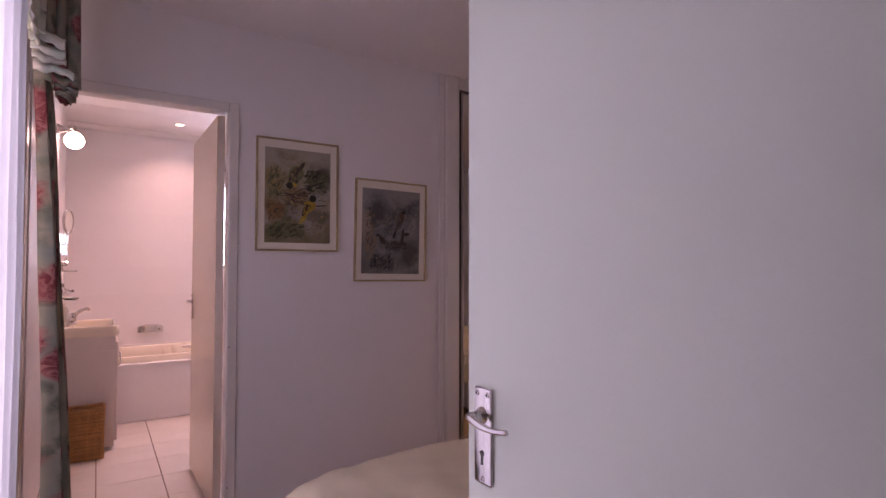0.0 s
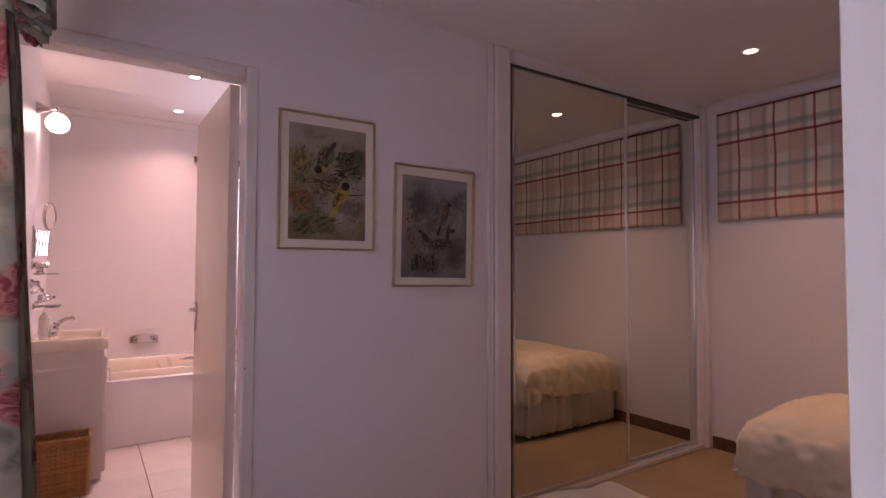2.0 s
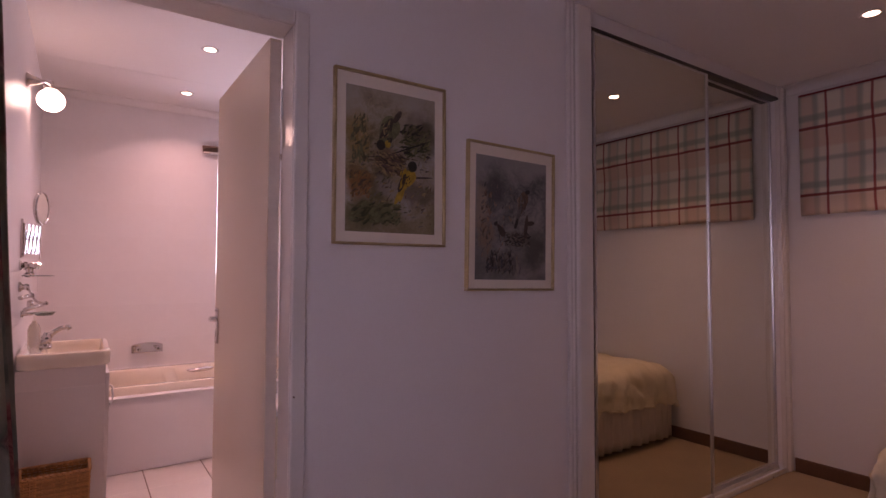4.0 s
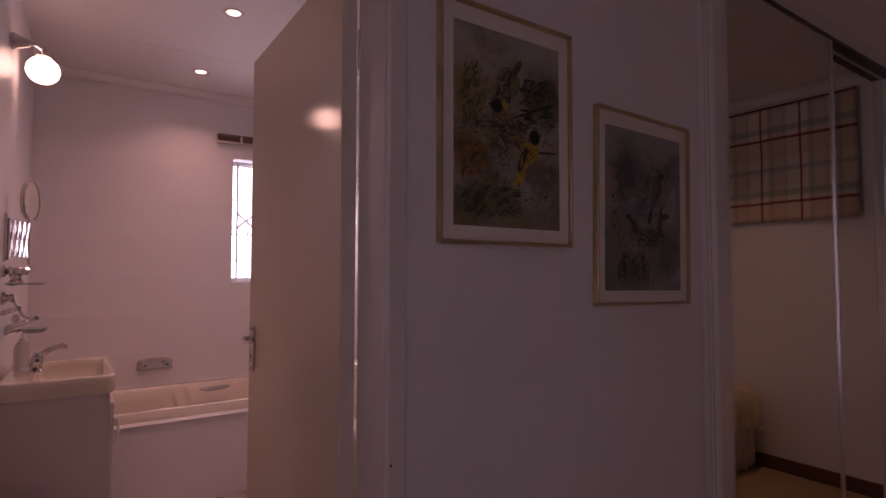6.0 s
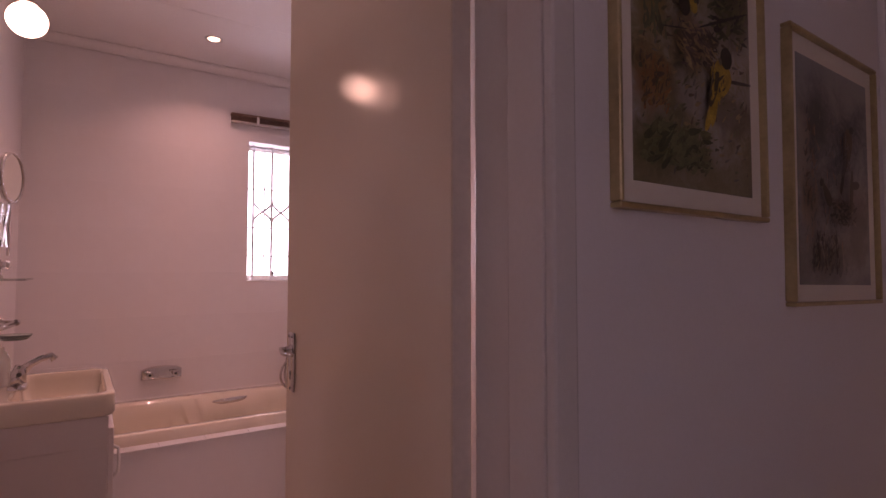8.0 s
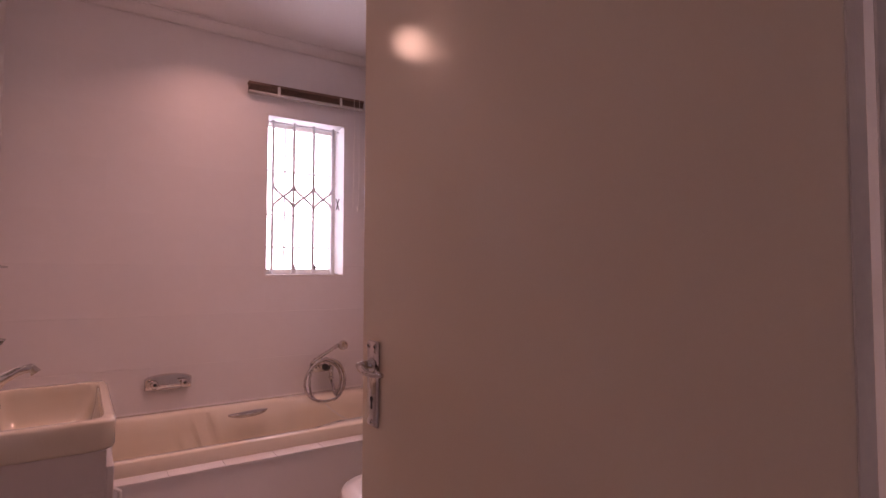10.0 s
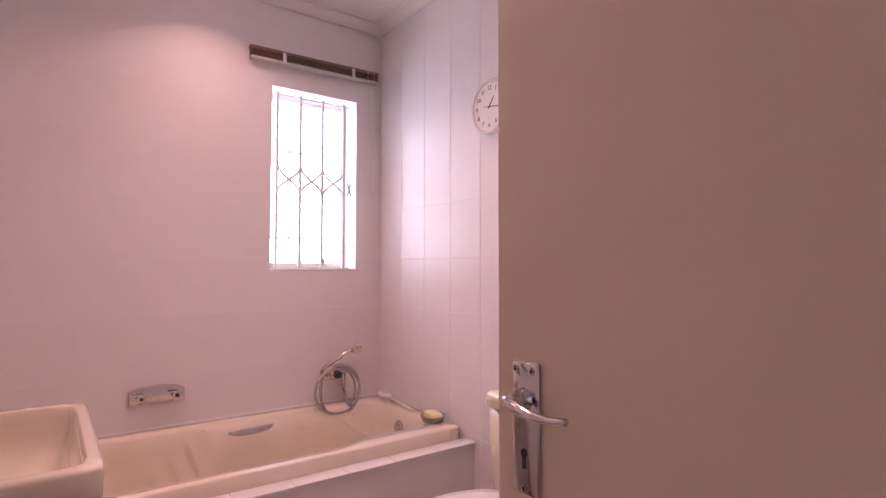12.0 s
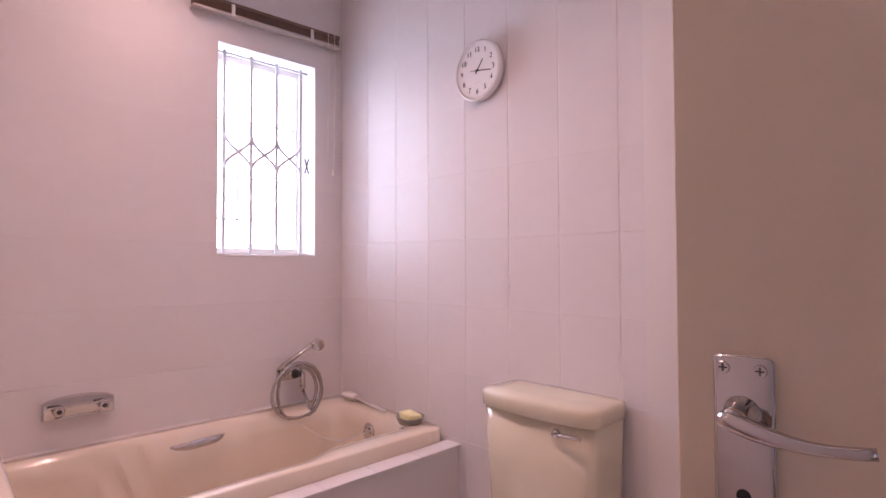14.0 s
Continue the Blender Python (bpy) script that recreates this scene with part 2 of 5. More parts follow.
def lit_through(m, share):
    """Let some light pass through a cloth in the cloth's own colour."""
    t = m.node_tree
    p = t.nodes["Principled BSDF"]
    through_cloth, mixer = t.nodes.new("ShaderNodeBsdfTranslucent"), t.nodes.new("ShaderNodeMixShader")
    mixer.inputs[0].default_value = share
    t.links.new(p.inputs["Base Color"].links[0].from_socket, through_cloth.inputs["Color"])
    t.links.new(p.outputs[0], mixer.inputs[1])
    t.links.new(through_cloth.outputs[0], mixer.inputs[2])
    t.links.new(mixer.outputs[0], t.nodes["Material Output"].inputs["Surface"])
    return m


M_PLAID = plaid()
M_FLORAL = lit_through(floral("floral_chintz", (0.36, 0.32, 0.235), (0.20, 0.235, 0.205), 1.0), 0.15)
M_PELMET = floral("pale_chintz", (0.84, 0.82, 0.72), (0.62, 0.76, 0.66), 0.18)


def print_paper(name, stops, scale, seed, sky, ground, patches):
    """A printed nature scene: soft washes of colour with brushed detail, a pale sky above and a darker ground below."""
    m = surface(name, (0.3, 0.3, 0.3), 0.3, bump=0.0, coat=0.3)
    t = m.node_tree
    at = t.nodes.new("ShaderNodeTexCoord")
    mp = t.nodes.new("ShaderNodeMapping")
    mp.inputs["Location"].default_value = (seed, seed * 0.7, 0)
    t.links.new(at.outputs["Object"], mp.inputs["Vector"])

    def noise_fac(size, detail, distortion):
        n = t.nodes.new("ShaderNodeTexNoise")
        n.inputs["Scale"].default_value, n.inputs["Detail"].default_value, n.inputs["Distortion"].default_value = size, detail, distortion
        t.links.new(mp.outputs["Vector"], n.inputs["Vector"])
        return n.outputs["Fac"]
    washes, brush = noise_fac(scale, 8, 0.9), noise_fac(scale * 7, 6, 2.2)
    ramp = t.nodes.new("ShaderNodeValToRGB")
    e = ramp.color_ramp.elements
    while len(e) < len(stops):
        e.new(0.5)
    for el, (pos, col) in zip(e, stops):
        el.position, el.color = pos, (*col, 1)
    t.links.new(math_node(t, "ADD", washes, math_node(t, "MULTIPLY", math_node(t, "SUBTRACT", brush, 0.5), 0.42)), ramp.inputs["Fac"])
    xyz = t.nodes.new("ShaderNodeSeparateXYZ")
    t.links.new(at.outputs["Object"], xyz.inputs["Vector"])
    level = math_node(t, "ADD", xyz.outputs["Y"], math_node(t, "MULTIPLY", math_node(t, "SUBTRACT", washes, 0.5), 0.5))

    def ease(lo, hi):
        n = t.nodes.new("ShaderNodeMapRange")
        n.interpolation_type = "SMOOTHSTEP"
        n.inputs["From Min"].default_value, n.inputs["From Max"].default_value = lo, hi
        t.links.new(level, n.inputs["Value"])
        return math_node(t, "MULTIPLY", n.outputs["Result"], 0.75)
    c = mix_colour(t, ease(0.02, 0.24), ramp.outputs["Color"], sky)
    c = mix_colour(t, ease(-0.08, -0.26), c, ground)
    warp = t.nodes.new("ShaderNodeVectorMath")
    warp.operation = "MULTIPLY_ADD"
    swirl = t.nodes.new("ShaderNodeTexNoise")
    swirl.inputs["Scale"].default_value, swirl.inputs["Detail"].default_value = 26, 5
    t.links.new(at.outputs["Object"], swirl.inputs["Vector"])
    t.links.new(swirl.outputs["Color"], warp.inputs[0])
    warp.inputs[1].default_value = (0.09, 0.09, 0)
    t.links.new(at.outputs["Object"], warp.inputs[2])
    for px, py, rx, ry, col, amount in patches:
        fit = t.nodes.new("ShaderNodeVectorMath")
        fit.operation = "MULTIPLY_ADD"
        t.links.new(warp.outputs["Vector"], fit.inputs[0])
        fit.inputs[1].default_value = (1 / rx, 1 / ry, 0)
        fit.inputs[2].default_value = (-(px + 0.045) / rx, -(py + 0.045) / ry, 0)
        ln = t.nodes.new("ShaderNodeVectorMath")
        ln.operation = "LENGTH"
        t.links.new(fit.outputs["Vector"], ln.inputs[0])
        fade = t.nodes.new("ShaderNodeMapRange")
        fade.interpolation_type = "SMOOTHSTEP"
        fade.inputs["From Min"].default_value, fade.inputs["From Max"].default_value = 0.35, 1.25
        fade.inputs["To Min"].default_value, fade.inputs["To Max"].default_value = amount, 0
        t.links.new(ln.outputs["Value"], fade.inputs["Value"])
        c = mix_colour(t, fade.outputs["Result"], c, col)
    return coloured(m, c)


M_PRINT_A = print_paper("garden_print", ((0.30, (0.10, 0.085, 0.05)), (0.42, (0.24, 0.20, 0.11)), (0.50, (0.34, 0.30, 0.22)), (0.58, (0.38, 0.34, 0.30)), (0.72, (0.42, 0.42, 0.42))), 5.5, 3.1, (0.37, 0.34, 0.27), (0.21, 0.18, 0.10),
    ((0.115, 0.10, 0.075, 0.09, (0.075, 0.065, 0.035), 0.85), (-0.13, 0.06, 0.05, 0.10, (0.30, 0.21, 0.07), 0.8), (-0.125, -0.085, 0.05, 0.06, (0.30, 0.13, 0.04), 0.8), (-0.07, -0.175, 0.12, 0.05, (0.10, 0.10, 0.035), 0.85),
     (0.0, 0.0, 0.075, 0.045, (0.24, 0.15, 0.10), 0.9), (0.10, -0.10, 0.09, 0.05, (0.11, 0.08, 0.05), 0.7), (-0.03, -0.085, 0.04, 0.04, (0.36, 0.34, 0.34), 0.6)))
M_PRINT_B = print_paper("cliff_print", ((0.30, (0.08, 0.085, 0.09)), (0.42, (0.16, 0.165, 0.165)), (0.52, (0.24, 0.24, 0.235)), (0.62, (0.30, 0.29, 0.27)), (0.74, (0.36, 0.36, 0.35))), 4.6, 8.4, (0.30, 0.30, 0.285), (0.14, 0.138, 0.125),
    ((-0.09, 0.10, 0.07, 0.085, (0.055, 0.058, 0.06), 0.85), (-0.155, 0.03, 0.035, 0.10, (0.34, 0.27, 0.20), 0.85), (-0.13, -0.08, 0.045, 0.075, (0.26, 0.19, 0.13), 0.8), (0.12, -0.12, 0.07, 0.10, (0.055, 0.055, 0.05), 0.8),
     (0.03, -0.075, 0.07, 0.028, (0.09, 0.065, 0.045), 0.85), (-0.06, -0.18, 0.07, 0.045, (0.10, 0.085, 0.065), 0.8), (0.02, -0.18, 0.022, 0.05, (0.30, 0.27, 0.23), 0.7)))


def ink(name, colour):
    return surface(name, colour, 0.35, vary=0.5, scale=45, grain=240, bump=0)


INK_YELLOW, INK_DARK, INK_BROWN, INK_GREEN, INK_GREY, INK_ORANGE = (ink("ink_yellow", (0.50, 0.33, 0.05)), ink("ink_dark", (0.03, 0.025, 0.02)),
    ink("ink_brown", (0.13, 0.085, 0.05)), ink("ink_green", (0.065, 0.075, 0.03)), ink("ink_grey", (0.15, 0.145, 0.14)), ink("ink_orange", (0.30, 0.17, 0.06)))
INK_MOSS, INK_LEAF, INK_UMBER, INK_SLATE, INK_STONE = (ink("ink_moss", (0.115, 0.11, 0.05)), ink("ink_leaf", (0.17, 0.18, 0.09)), ink("ink_umber", (0.07, 0.05, 0.035)),
    ink("ink_slate", (0.075, 0.08, 0.085)), ink("ink_stone", (0.18, 0.165, 0.14)))

# ---- mesh helpers ----


def link(name, bm, material, parent=None, label="", smooth=False, m=None):
    bmesh.ops.recalc_face_normals(bm, faces=bm.faces)
    me = bpy.data.meshes.new(name)
    for f in bm.faces:
        f.smooth = smooth
    bm.to_mesh(me)
    bm.free()
    me.materials.append(material)
    ob = new(name, me)
    if m is not None:
        ob.matrix_basis = m
    if parent is not None:
        ob.parent = parent
    if label:
        ob["label"] = label
    return ob


def part(name, bm, material, parent, label="", smooth=False, m=None):
    return link(name, bm, material, parent, label, smooth, m)


def thing(name, label, category, group="", m=None, kind=""):
    ob = new(name)
    ob.empty_display_size = 0.05
    if m is not None:
        ob.matrix_basis = m
    return tagged(ob, label, category, group, kind)


def facing(way, origin):
    """A pose whose local x runs to the right of someone who looks at the wall, y up and z out of it. way: which side the wall faces."""
    x, z = {"-x": ((0, -1, 0), (-1, 0, 0)), "+x": ((0, 1, 0), (1, 0, 0)), "-y": ((1, 0, 0), (0, -1, 0)), "+y": ((-1, 0, 0), (0, 1, 0))}[way]
    m = Matrix((x, (0, 0, 1), z)).transposed().to_4x4()
    m.translation = origin
    return m


def add_box(bm, x0, x1, y0, y1, z0, z1, bevel=0.0, segments=2):
    made = bmesh.ops.create_cube(bm, size=1, matrix=Matrix.Translation(((x0 + x1) / 2, (y0 + y1) / 2, (z0 + z1) / 2)) @ Matrix.Diagonal((abs(x1 - x0), abs(y1 - y0), abs(z1 - z0), 1)))
    if bevel:
        edges = {e for v in made["verts"] for e in v.link_edges}
        bmesh.ops.bevel(bm, geom=list(edges), offset=bevel, segments=segments, affect="EDGES", profile=0.5)
    return bm


def box(x0, x1, y0, y1, z0, z1, bevel=0.0, segments=2):
    return add_box(bmesh.new(), x0, x1, y0, y1, z0, z1, bevel, segments)


def add_rings(bm, rings, close_start=True, close_end=True, loop=True):
    """Skin over rings of points."""
    rows = [[bm.verts.new(p) for p in r] for r in rings]
    n = len(rows[0])
    for a, b in zip(rows, rows[1:]):
        for i in range(n if loop else n - 1):
            j = (i + 1) % n
            bm.faces.new((a[i], a[j], b[j], b[i]))
    if close_start:
        bm.faces.new(rows[0])
    if close_end:
        bm.faces.new(rows[-1])
    return bm


def turned(profile, steps=24, m=None):
    """A turned body round local z: profile of (radius, height)."""
    bm = bmesh.new()
    add_rings(bm, [[(max(r, 1e-4) * math.cos(2 * math.pi * i / steps), max(r, 1e-4) * math.sin(2 * math.pi * i / steps), z) for i in range(steps)] for r, z in profile])
    if m is not None:
        bm.transform(m)
    return bm


def add_tube(bm, pts, radius, steps=10, flat=1.0):
    """A round rod along points; radius may be one per point; flat squeezes it."""
    pts = [Vector(p) for p in pts]
    rad = radius if isinstance(radius, (list, tuple)) else [radius] * len(pts)
    up, rings = None, []
    for i, p in enumerate(pts):
        d = (pts[min(i + 1, len(pts) - 1)] - pts[max(i - 1, 0)]).normalized()
        if up is None:
            up = d.orthogonal().normalized() if abs(d.z) > 0.95 else Vector((0, 0, 1))
        side = d.cross(up).normalized()
        up = side.cross(d).normalized()
        rings.append([p + rad[i] * (math.cos(a) * side + flat * math.sin(a) * up) for a in (2 * math.pi * k / steps for k in range(steps))])
    return add_rings(bm, rings)


def tube(pts, radius, steps=10, flat=1.0):
    return add_tube(bmesh.new(), pts, radius, steps, flat)


def arc(centre, radius, a0, a1, n, u, v):
    c, u, v = Vector(centre), Vector(u), Vector(v)
    return [c + radius * (math.cos(radians(a0 + (a1 - a0) * i / n)) * u + math.sin(radians(a0 + (a1 - a0) * i / n)) * v) for i in range(n + 1)]


def rounded(cx, cy, hx, hy, z, power=6, n=48):
    """A ring shaped like a rounded rectangle (high power) or an oval (2)."""
    out = []
    for i in range(n):
        a = 2 * math.pi * i / n
        c, s = math.cos(a), math.sin(a)
        k = (abs(c) ** power + abs(s) ** power) ** (-1 / power)
        out.append((cx + hx * c * k, cy + hy * s * k, z))
    return out


def sheet(nu, nv, fn):
    """A cloth grid from fn(u, v) with u, v in 0..1, with uv coordinates in metres given by fn's second value."""
    bm = bmesh.new()
    uv = bm.loops.layers.uv.new("uv")
    vs, uvs = [], []
    for j in range(nv + 1):
        for i in range(nu + 1):
            p, q = fn(i / nu, j / nv)
            vs.append(bm.verts.new(p))
            uvs.append(q)
    for j in range(nv):
        for i in range(nu):
            k = [j * (nu + 1) + i, j * (nu + 1) + i + 1, (j + 1) * (nu + 1) + i + 1, (j + 1) * (nu + 1) + i]
            f = bm.faces.new([vs[a] for a in k])
            for lp, a in zip(f.loops, k):
                lp[uv].uv = uvs[a]
    return bm


def thicken(ob, t):
    s = ob.modifiers.new("thickness", "SOLIDIFY")
    s.thickness, s.offset = t, 0
    return ob


def lettering(text, size, m, parent, material, name):
    c = bpy.data.curves.new(name, "FONT")
    c.body, c.size, c.align_x, c.align_y, c.extrude, c.resolution_u = text, size, "CENTER", "CENTER", 0.0004, 3
    tmp = new(name, c)
    me = bpy.data.meshes.new_from_object(tmp)
    bpy.data.objects.remove(tmp)
    me.materials.append(material)
    ob = new(name, me)
    ob.parent, ob.matrix_basis = parent, m
    return ob


def structure(name, bm, material, label, category="", m=None):
    return tagged(link(name, bm, material, m=m), label, category or name.split("_")[0], kind="structure")

# ---- the rooms ----
BX0, BX1, BY0, BY1, BZ = -0.46, 3.60, -0.27, 2.57, 2.42      # bedroom
WX0, WX1, WY0, WY1, WZ = -0.375, 1.385, 2.745, 5.605, 2.52   # bathroom
WIN = (0.78, 1.236, 1.176, 2.08)                             # bathroom window: x, x, z, z
GAR = (0.25, 1.92, 0.20, 2.12)                               # bedroom window: y, y, z, z

ground = structure("ground", box(-60, 60, -60, 60, -0.40, -0.25), M_OUTSIDE, "garden soil and grass round the house", "ground")
floor = structure("floor", box(BX0 - 0.2, BX1 + 0.2, -1.9, 2.66, -0.2, 0.0), M_CARPET, "tan wool carpet on the bedroom floor", "carpet")

wall = structure("wall_partition", box(BX0 - 0.2, -0.405, BY1, WY0, 0, 2.6), M_WALL, "white painted plaster wall between bedroom and bathroom")
bm = bmesh.new()
bm.from_mesh(wall.data)
add_box(bm, 0.445, 1.60, BY1, WY0, 0, 2.6)
add_box(bm, -0.405, 0.445, BY1, WY0, 2.04, 2.6)
bm.to_mesh(wall.data)
bm.free()
bm = box(1.60, BX1 + 0.2, 2.70, WY0, 0, 2.6)
add_box(bm, 1.745, 3.515, BY1, 2.70, 2.345, 2.6)
add_box(bm, 1.60, 1.745, 2.575, 2.70, 0, 2.6)
add_box(bm, 3.515, BX1 + 0.2, BY1 + 0.012, 2.70, 0, 2.6)
structure("wall_wardrobe", bm, M_WALL, "white painted wall round the wardrobe opening")
structure("wall_east", box(BX1, BX1 + 0.2, -1.9, 2.70, 0, 2.6), M_WALL, "white painted bedroom wall under the plaid blind")
bm = box(BX0 - 0.2, BX0, -1.9, GAR[0], 0, 2.6)
add_box(bm, BX0 - 0.2, BX0, GAR[1], 2.57, 0, 2.6)
add_box(bm, BX0 - 0.2, BX0, GAR[0], GAR[1], 0, GAR[2])
add_box(bm, BX0 - 0.2, BX0, GAR[0], GAR[1], GAR[3], 2.6)
structure("wall_west", bm, M_WALL, "white painted bedroom wall with a tall window")
bm = box(BX0, -0.40, BY0 - 0.13, BY0, 0, 2.6)
add_box(bm, 0.52, BX1, BY0 - 0.13, BY0, 0, 2.6)
add_box(bm, -0.40, 0.52, BY0 - 0.13, BY0, 2.05, 2.6)
structure("wall_south", bm, M_WALL, "white painted bedroom wall with the entry doorway")
# out of view: added to close the house off behind the entry doorway
structure("wall_hall", box(BX0, BX1, -1.9, -1.75, 0, 2.6), M_WALL, "plain unseen wall added to close the passage")
structure("ceiling", box(BX0 - 0.2, BX1 + 0.2, -1.9, 2.70, BZ, BZ + 0.12), M_CEIL, "white painted bedroom ceiling", "ceiling")

# bathroom shell
structure("floor_bathroom", box(WX0 - 0.2, WX1 + 0.2, 2.66, WY1 + 0.2, -0.2, -0.006), M_FGROUT, "dark grouted bathroom floor under cream tiles", "floor")
bm = box(WX0 - 0.2, WIN[0], WY1, WY1 + 0.24, 0, 2.7)
add_box(bm, WIN[1], WX1 + 0.2, WY1, WY1 + 0.24, 0, 2.7)
add_box(bm, WIN[0], WIN[1], WY1, WY1 + 0.24, 0, WIN[2])
add_box(bm, WIN[0], WIN[1], WY1, WY1 + 0.24, WIN[3], 2.7)
wall_north = structure("wall_north", bm, M_GROUT, "bathroom wall of white glazed tiles with a barred window", "wall")
wall_bath_east = structure("wall_bath_east", box(WX1, WX1 + 0.2, 2.745, WY1, 0, 2.7), M_GROUT, "bathroom wall of white glazed tiles behind the toilet", "wall")
wall_bath_west = structure("wall_bath_west", box(WX0 - 0.2, WX0, WY0, WY1, 0, 2.7), M_GROUT, "bathroom wall of white glazed tiles behind the basin", "wall")
structure("wall_bath_lining", box(WX1 - 0.014, WX1, 2.745, 4.045, 0, WZ), M_WALL, "painted plaster strip of bathroom wall behind the door", "wall")
structure("ceiling_bathroom", box(WX0 - 0.2, WX1 + 0.2, WY0 - 0.1, WY1 + 0.2, WZ, WZ + 0.12), M_CEIL, "white painted bathroom ceiling boards", "ceiling")


def cornice(name, way, origin, length, drop, label):
    """A coved plaster cornice along a wall."""
    prof = [(0, 0), (drop, 0), (drop, -0.006)] + [(drop * (1 - math.sin(a)), -drop * (1 - math.cos(a)) - 0.006) for a in (radians(12 + 66 * i / 7) for i in range(8))] + [(0.006, -drop), (0, -drop)]
    bm = bmesh.new()
    add_rings(bm, [[(x, py, pz) for pz, py in prof] for x in (0, length)])
    ob = link(name, bm, M_CEIL, m=facing(way, origin))
    return tagged(ob, label, "cornice", kind="structure")


cornice("cornice_bedroom", "-x", (BX1, BY1 + 0.012, BZ), BY1 - BY0, 0.062, "white coved plaster cornice over the plaid blind")
cornice("cornice_north", "-y", (WX0, WY1 - 0.005, WZ), WX1 - WX0, 0.05, "white coved cornice over the bath")
cornice("cornice_bath_east", "-x", (WX1 - 0.005, WY1, WZ), WY1 - WY0, 0.05, "white coved cornice over the toilet wall")
bm = box(-0.37, 1.38, 4.895, 4.903, WZ - 0.0012, WZ - 0.0004)
tagged(link("trim_ceiling", bm, M_CEIL), "thin white cover strip on the bathroom ceiling", "trim", kind="structure")

bm = box(BX1 - 0.016, BX1, BY0, BY1 - 0.03, 0, 0.085, 0.004)
structure("baseboard", bm, M_SKIRT, "dark stained wooden skirting board along the bedroom wall", "baseboard")
structure("baseboard_south", box(0.60, BX1 - 0.02, BY0, BY0 + 0.016, 0, 0.085, 0.004), M_SKIRT, "dark stained wooden skirting behind the beds", "baseboard")


def door_casing(name, x0, x1, y0, y1, top, label):
    """A pressed steel door frame lining an opening x0..x1, wall y0..y1, with a rebate towards y1."""
    t = thing(name, label, "door frame", kind="structure")
    for nm, a, b in (("jamb", x0, -1), ("jamb", x1, 1)):
        bm = bmesh.new()
        lo, hi = sorted((a, a + b * 0.047))
        add_box(bm, lo, hi, y0 - 0.014, y0 + 0.004, 0, top + 0.047, 0.006)
        lo2, hi2 = sorted((a, a + b * 0.03))
        add_box(bm, lo2, hi2, y0 + 0.004, y1 - 0.100, 0, top + 0.03, 0.003)
        lo3, hi3 = sorted((a + b * 0.0208, a + b * 0.047))
        add_box(bm, lo3, hi3, y1 - 0.100, y1 + 0.002, 0, top + 0.047, 0.003)
        part(nm, bm, M_TRIM, t)
    bm = bmesh.new()
    add_box(bm, x0 + 0.0005, x1 - 0.0005, y0 - 0.0135, y0 + 0.004, top, top + 0.046, 0.006)
    add_box(bm, x0 + 0.0005, x1 - 0.0005, y0 + 0.004, y1 - 0.100, top, top + 0.03, 0.003)
    add_box(bm, x0 - 0.02, x1 + 0.02, y1 - 0.100, y1 + 0.0015, top + 0.026, top + 0.046, 0.003)
    part("head", bm, M_TRIM, t)
    return t


casing = door_casing("door_frame_1", -0.372, 0.40, BY1, WY0, 1.995, "cream enamelled steel door frame between bedroom and bathroom")
for z in (0.20, 0.863):
    part("screw", turned([(0.0, 0), (0.0032, 0), (0.0026, 0.0012), (0, 0.0015)], 10), M_SKIRT, casing, "dark frame screw", m=facing("-y", (0.410, BY1 - 0.014, z)))


def lever_set(parent, m):
    """A chrome lever handle on a long plate with a keyhole, lever to the right."""
    plate = part("handle_plate", box(-0.0215, 0.0215, -0.112, 0.044, 0, 0.007, 0.004, 3), M_CHROME, parent, "chrome lever handle on long plate", smooth=True, m=m)
    for x, y in ((-0.013, 0.034), (0.013, 0.034), (0.0, -0.103)):
        part("screw", turned([(0.0, 0), (0.0050, 0), (0.0045, 0.0014), (0.001, 0.0012), (0, 0.0008)], 12, Matrix.Translation((x, y, 0.007))), M_CHROME, plate)
        bm = box(x - 0.0032, x + 0.0032, y - 0.0006, y + 0.0006, 0.0082, 0.0086)
        add_box(bm, x - 0.0006, x + 0.0006, y - 0.0032, y + 0.0032, 0.0080, 0.0088)
        part("screw_slot", bm, M_BLACK, plate)
    part("spindle_boss", turned([(0.0145, 0), (0.0135, 0.003), (0.0105, 0.006), (0.0085, 0.018), (0.0082, 0.028), (0, 0.030)], 20, Matrix.Translation((0, 0, 0.005))), M_CHROME, plate, smooth=True)
    pts = [(-0.007 + 0.091 * s, 0.001 - 0.0075 * math.sin(s * 2.6) - 0.001 * s, 0.030 + 0.005 * math.sin(s * 3.1)) for s in [i / 14 for i in range(15)]]
    part("lever", tube(pts, [0.0042 + 0.0030 * math.exp(-((i - 2.5) / 4.5) ** 2) for i in range(15)], 14, 0.95), M_CHROME, plate, smooth=True)
    bm = turned([(0, 0), (0.0052, 0), (0.0052, 0.0006), (0, 0.0006)], 12, Matrix.Translation((0, -0.062, 0.0071)))
    add_box(bm, -0.0026, 0.0026, -0.080, -0.062, 0.0071, 0.0077)
    part("keyhole", bm, M_BLACK, plate, "dark keyhole")
    return plate


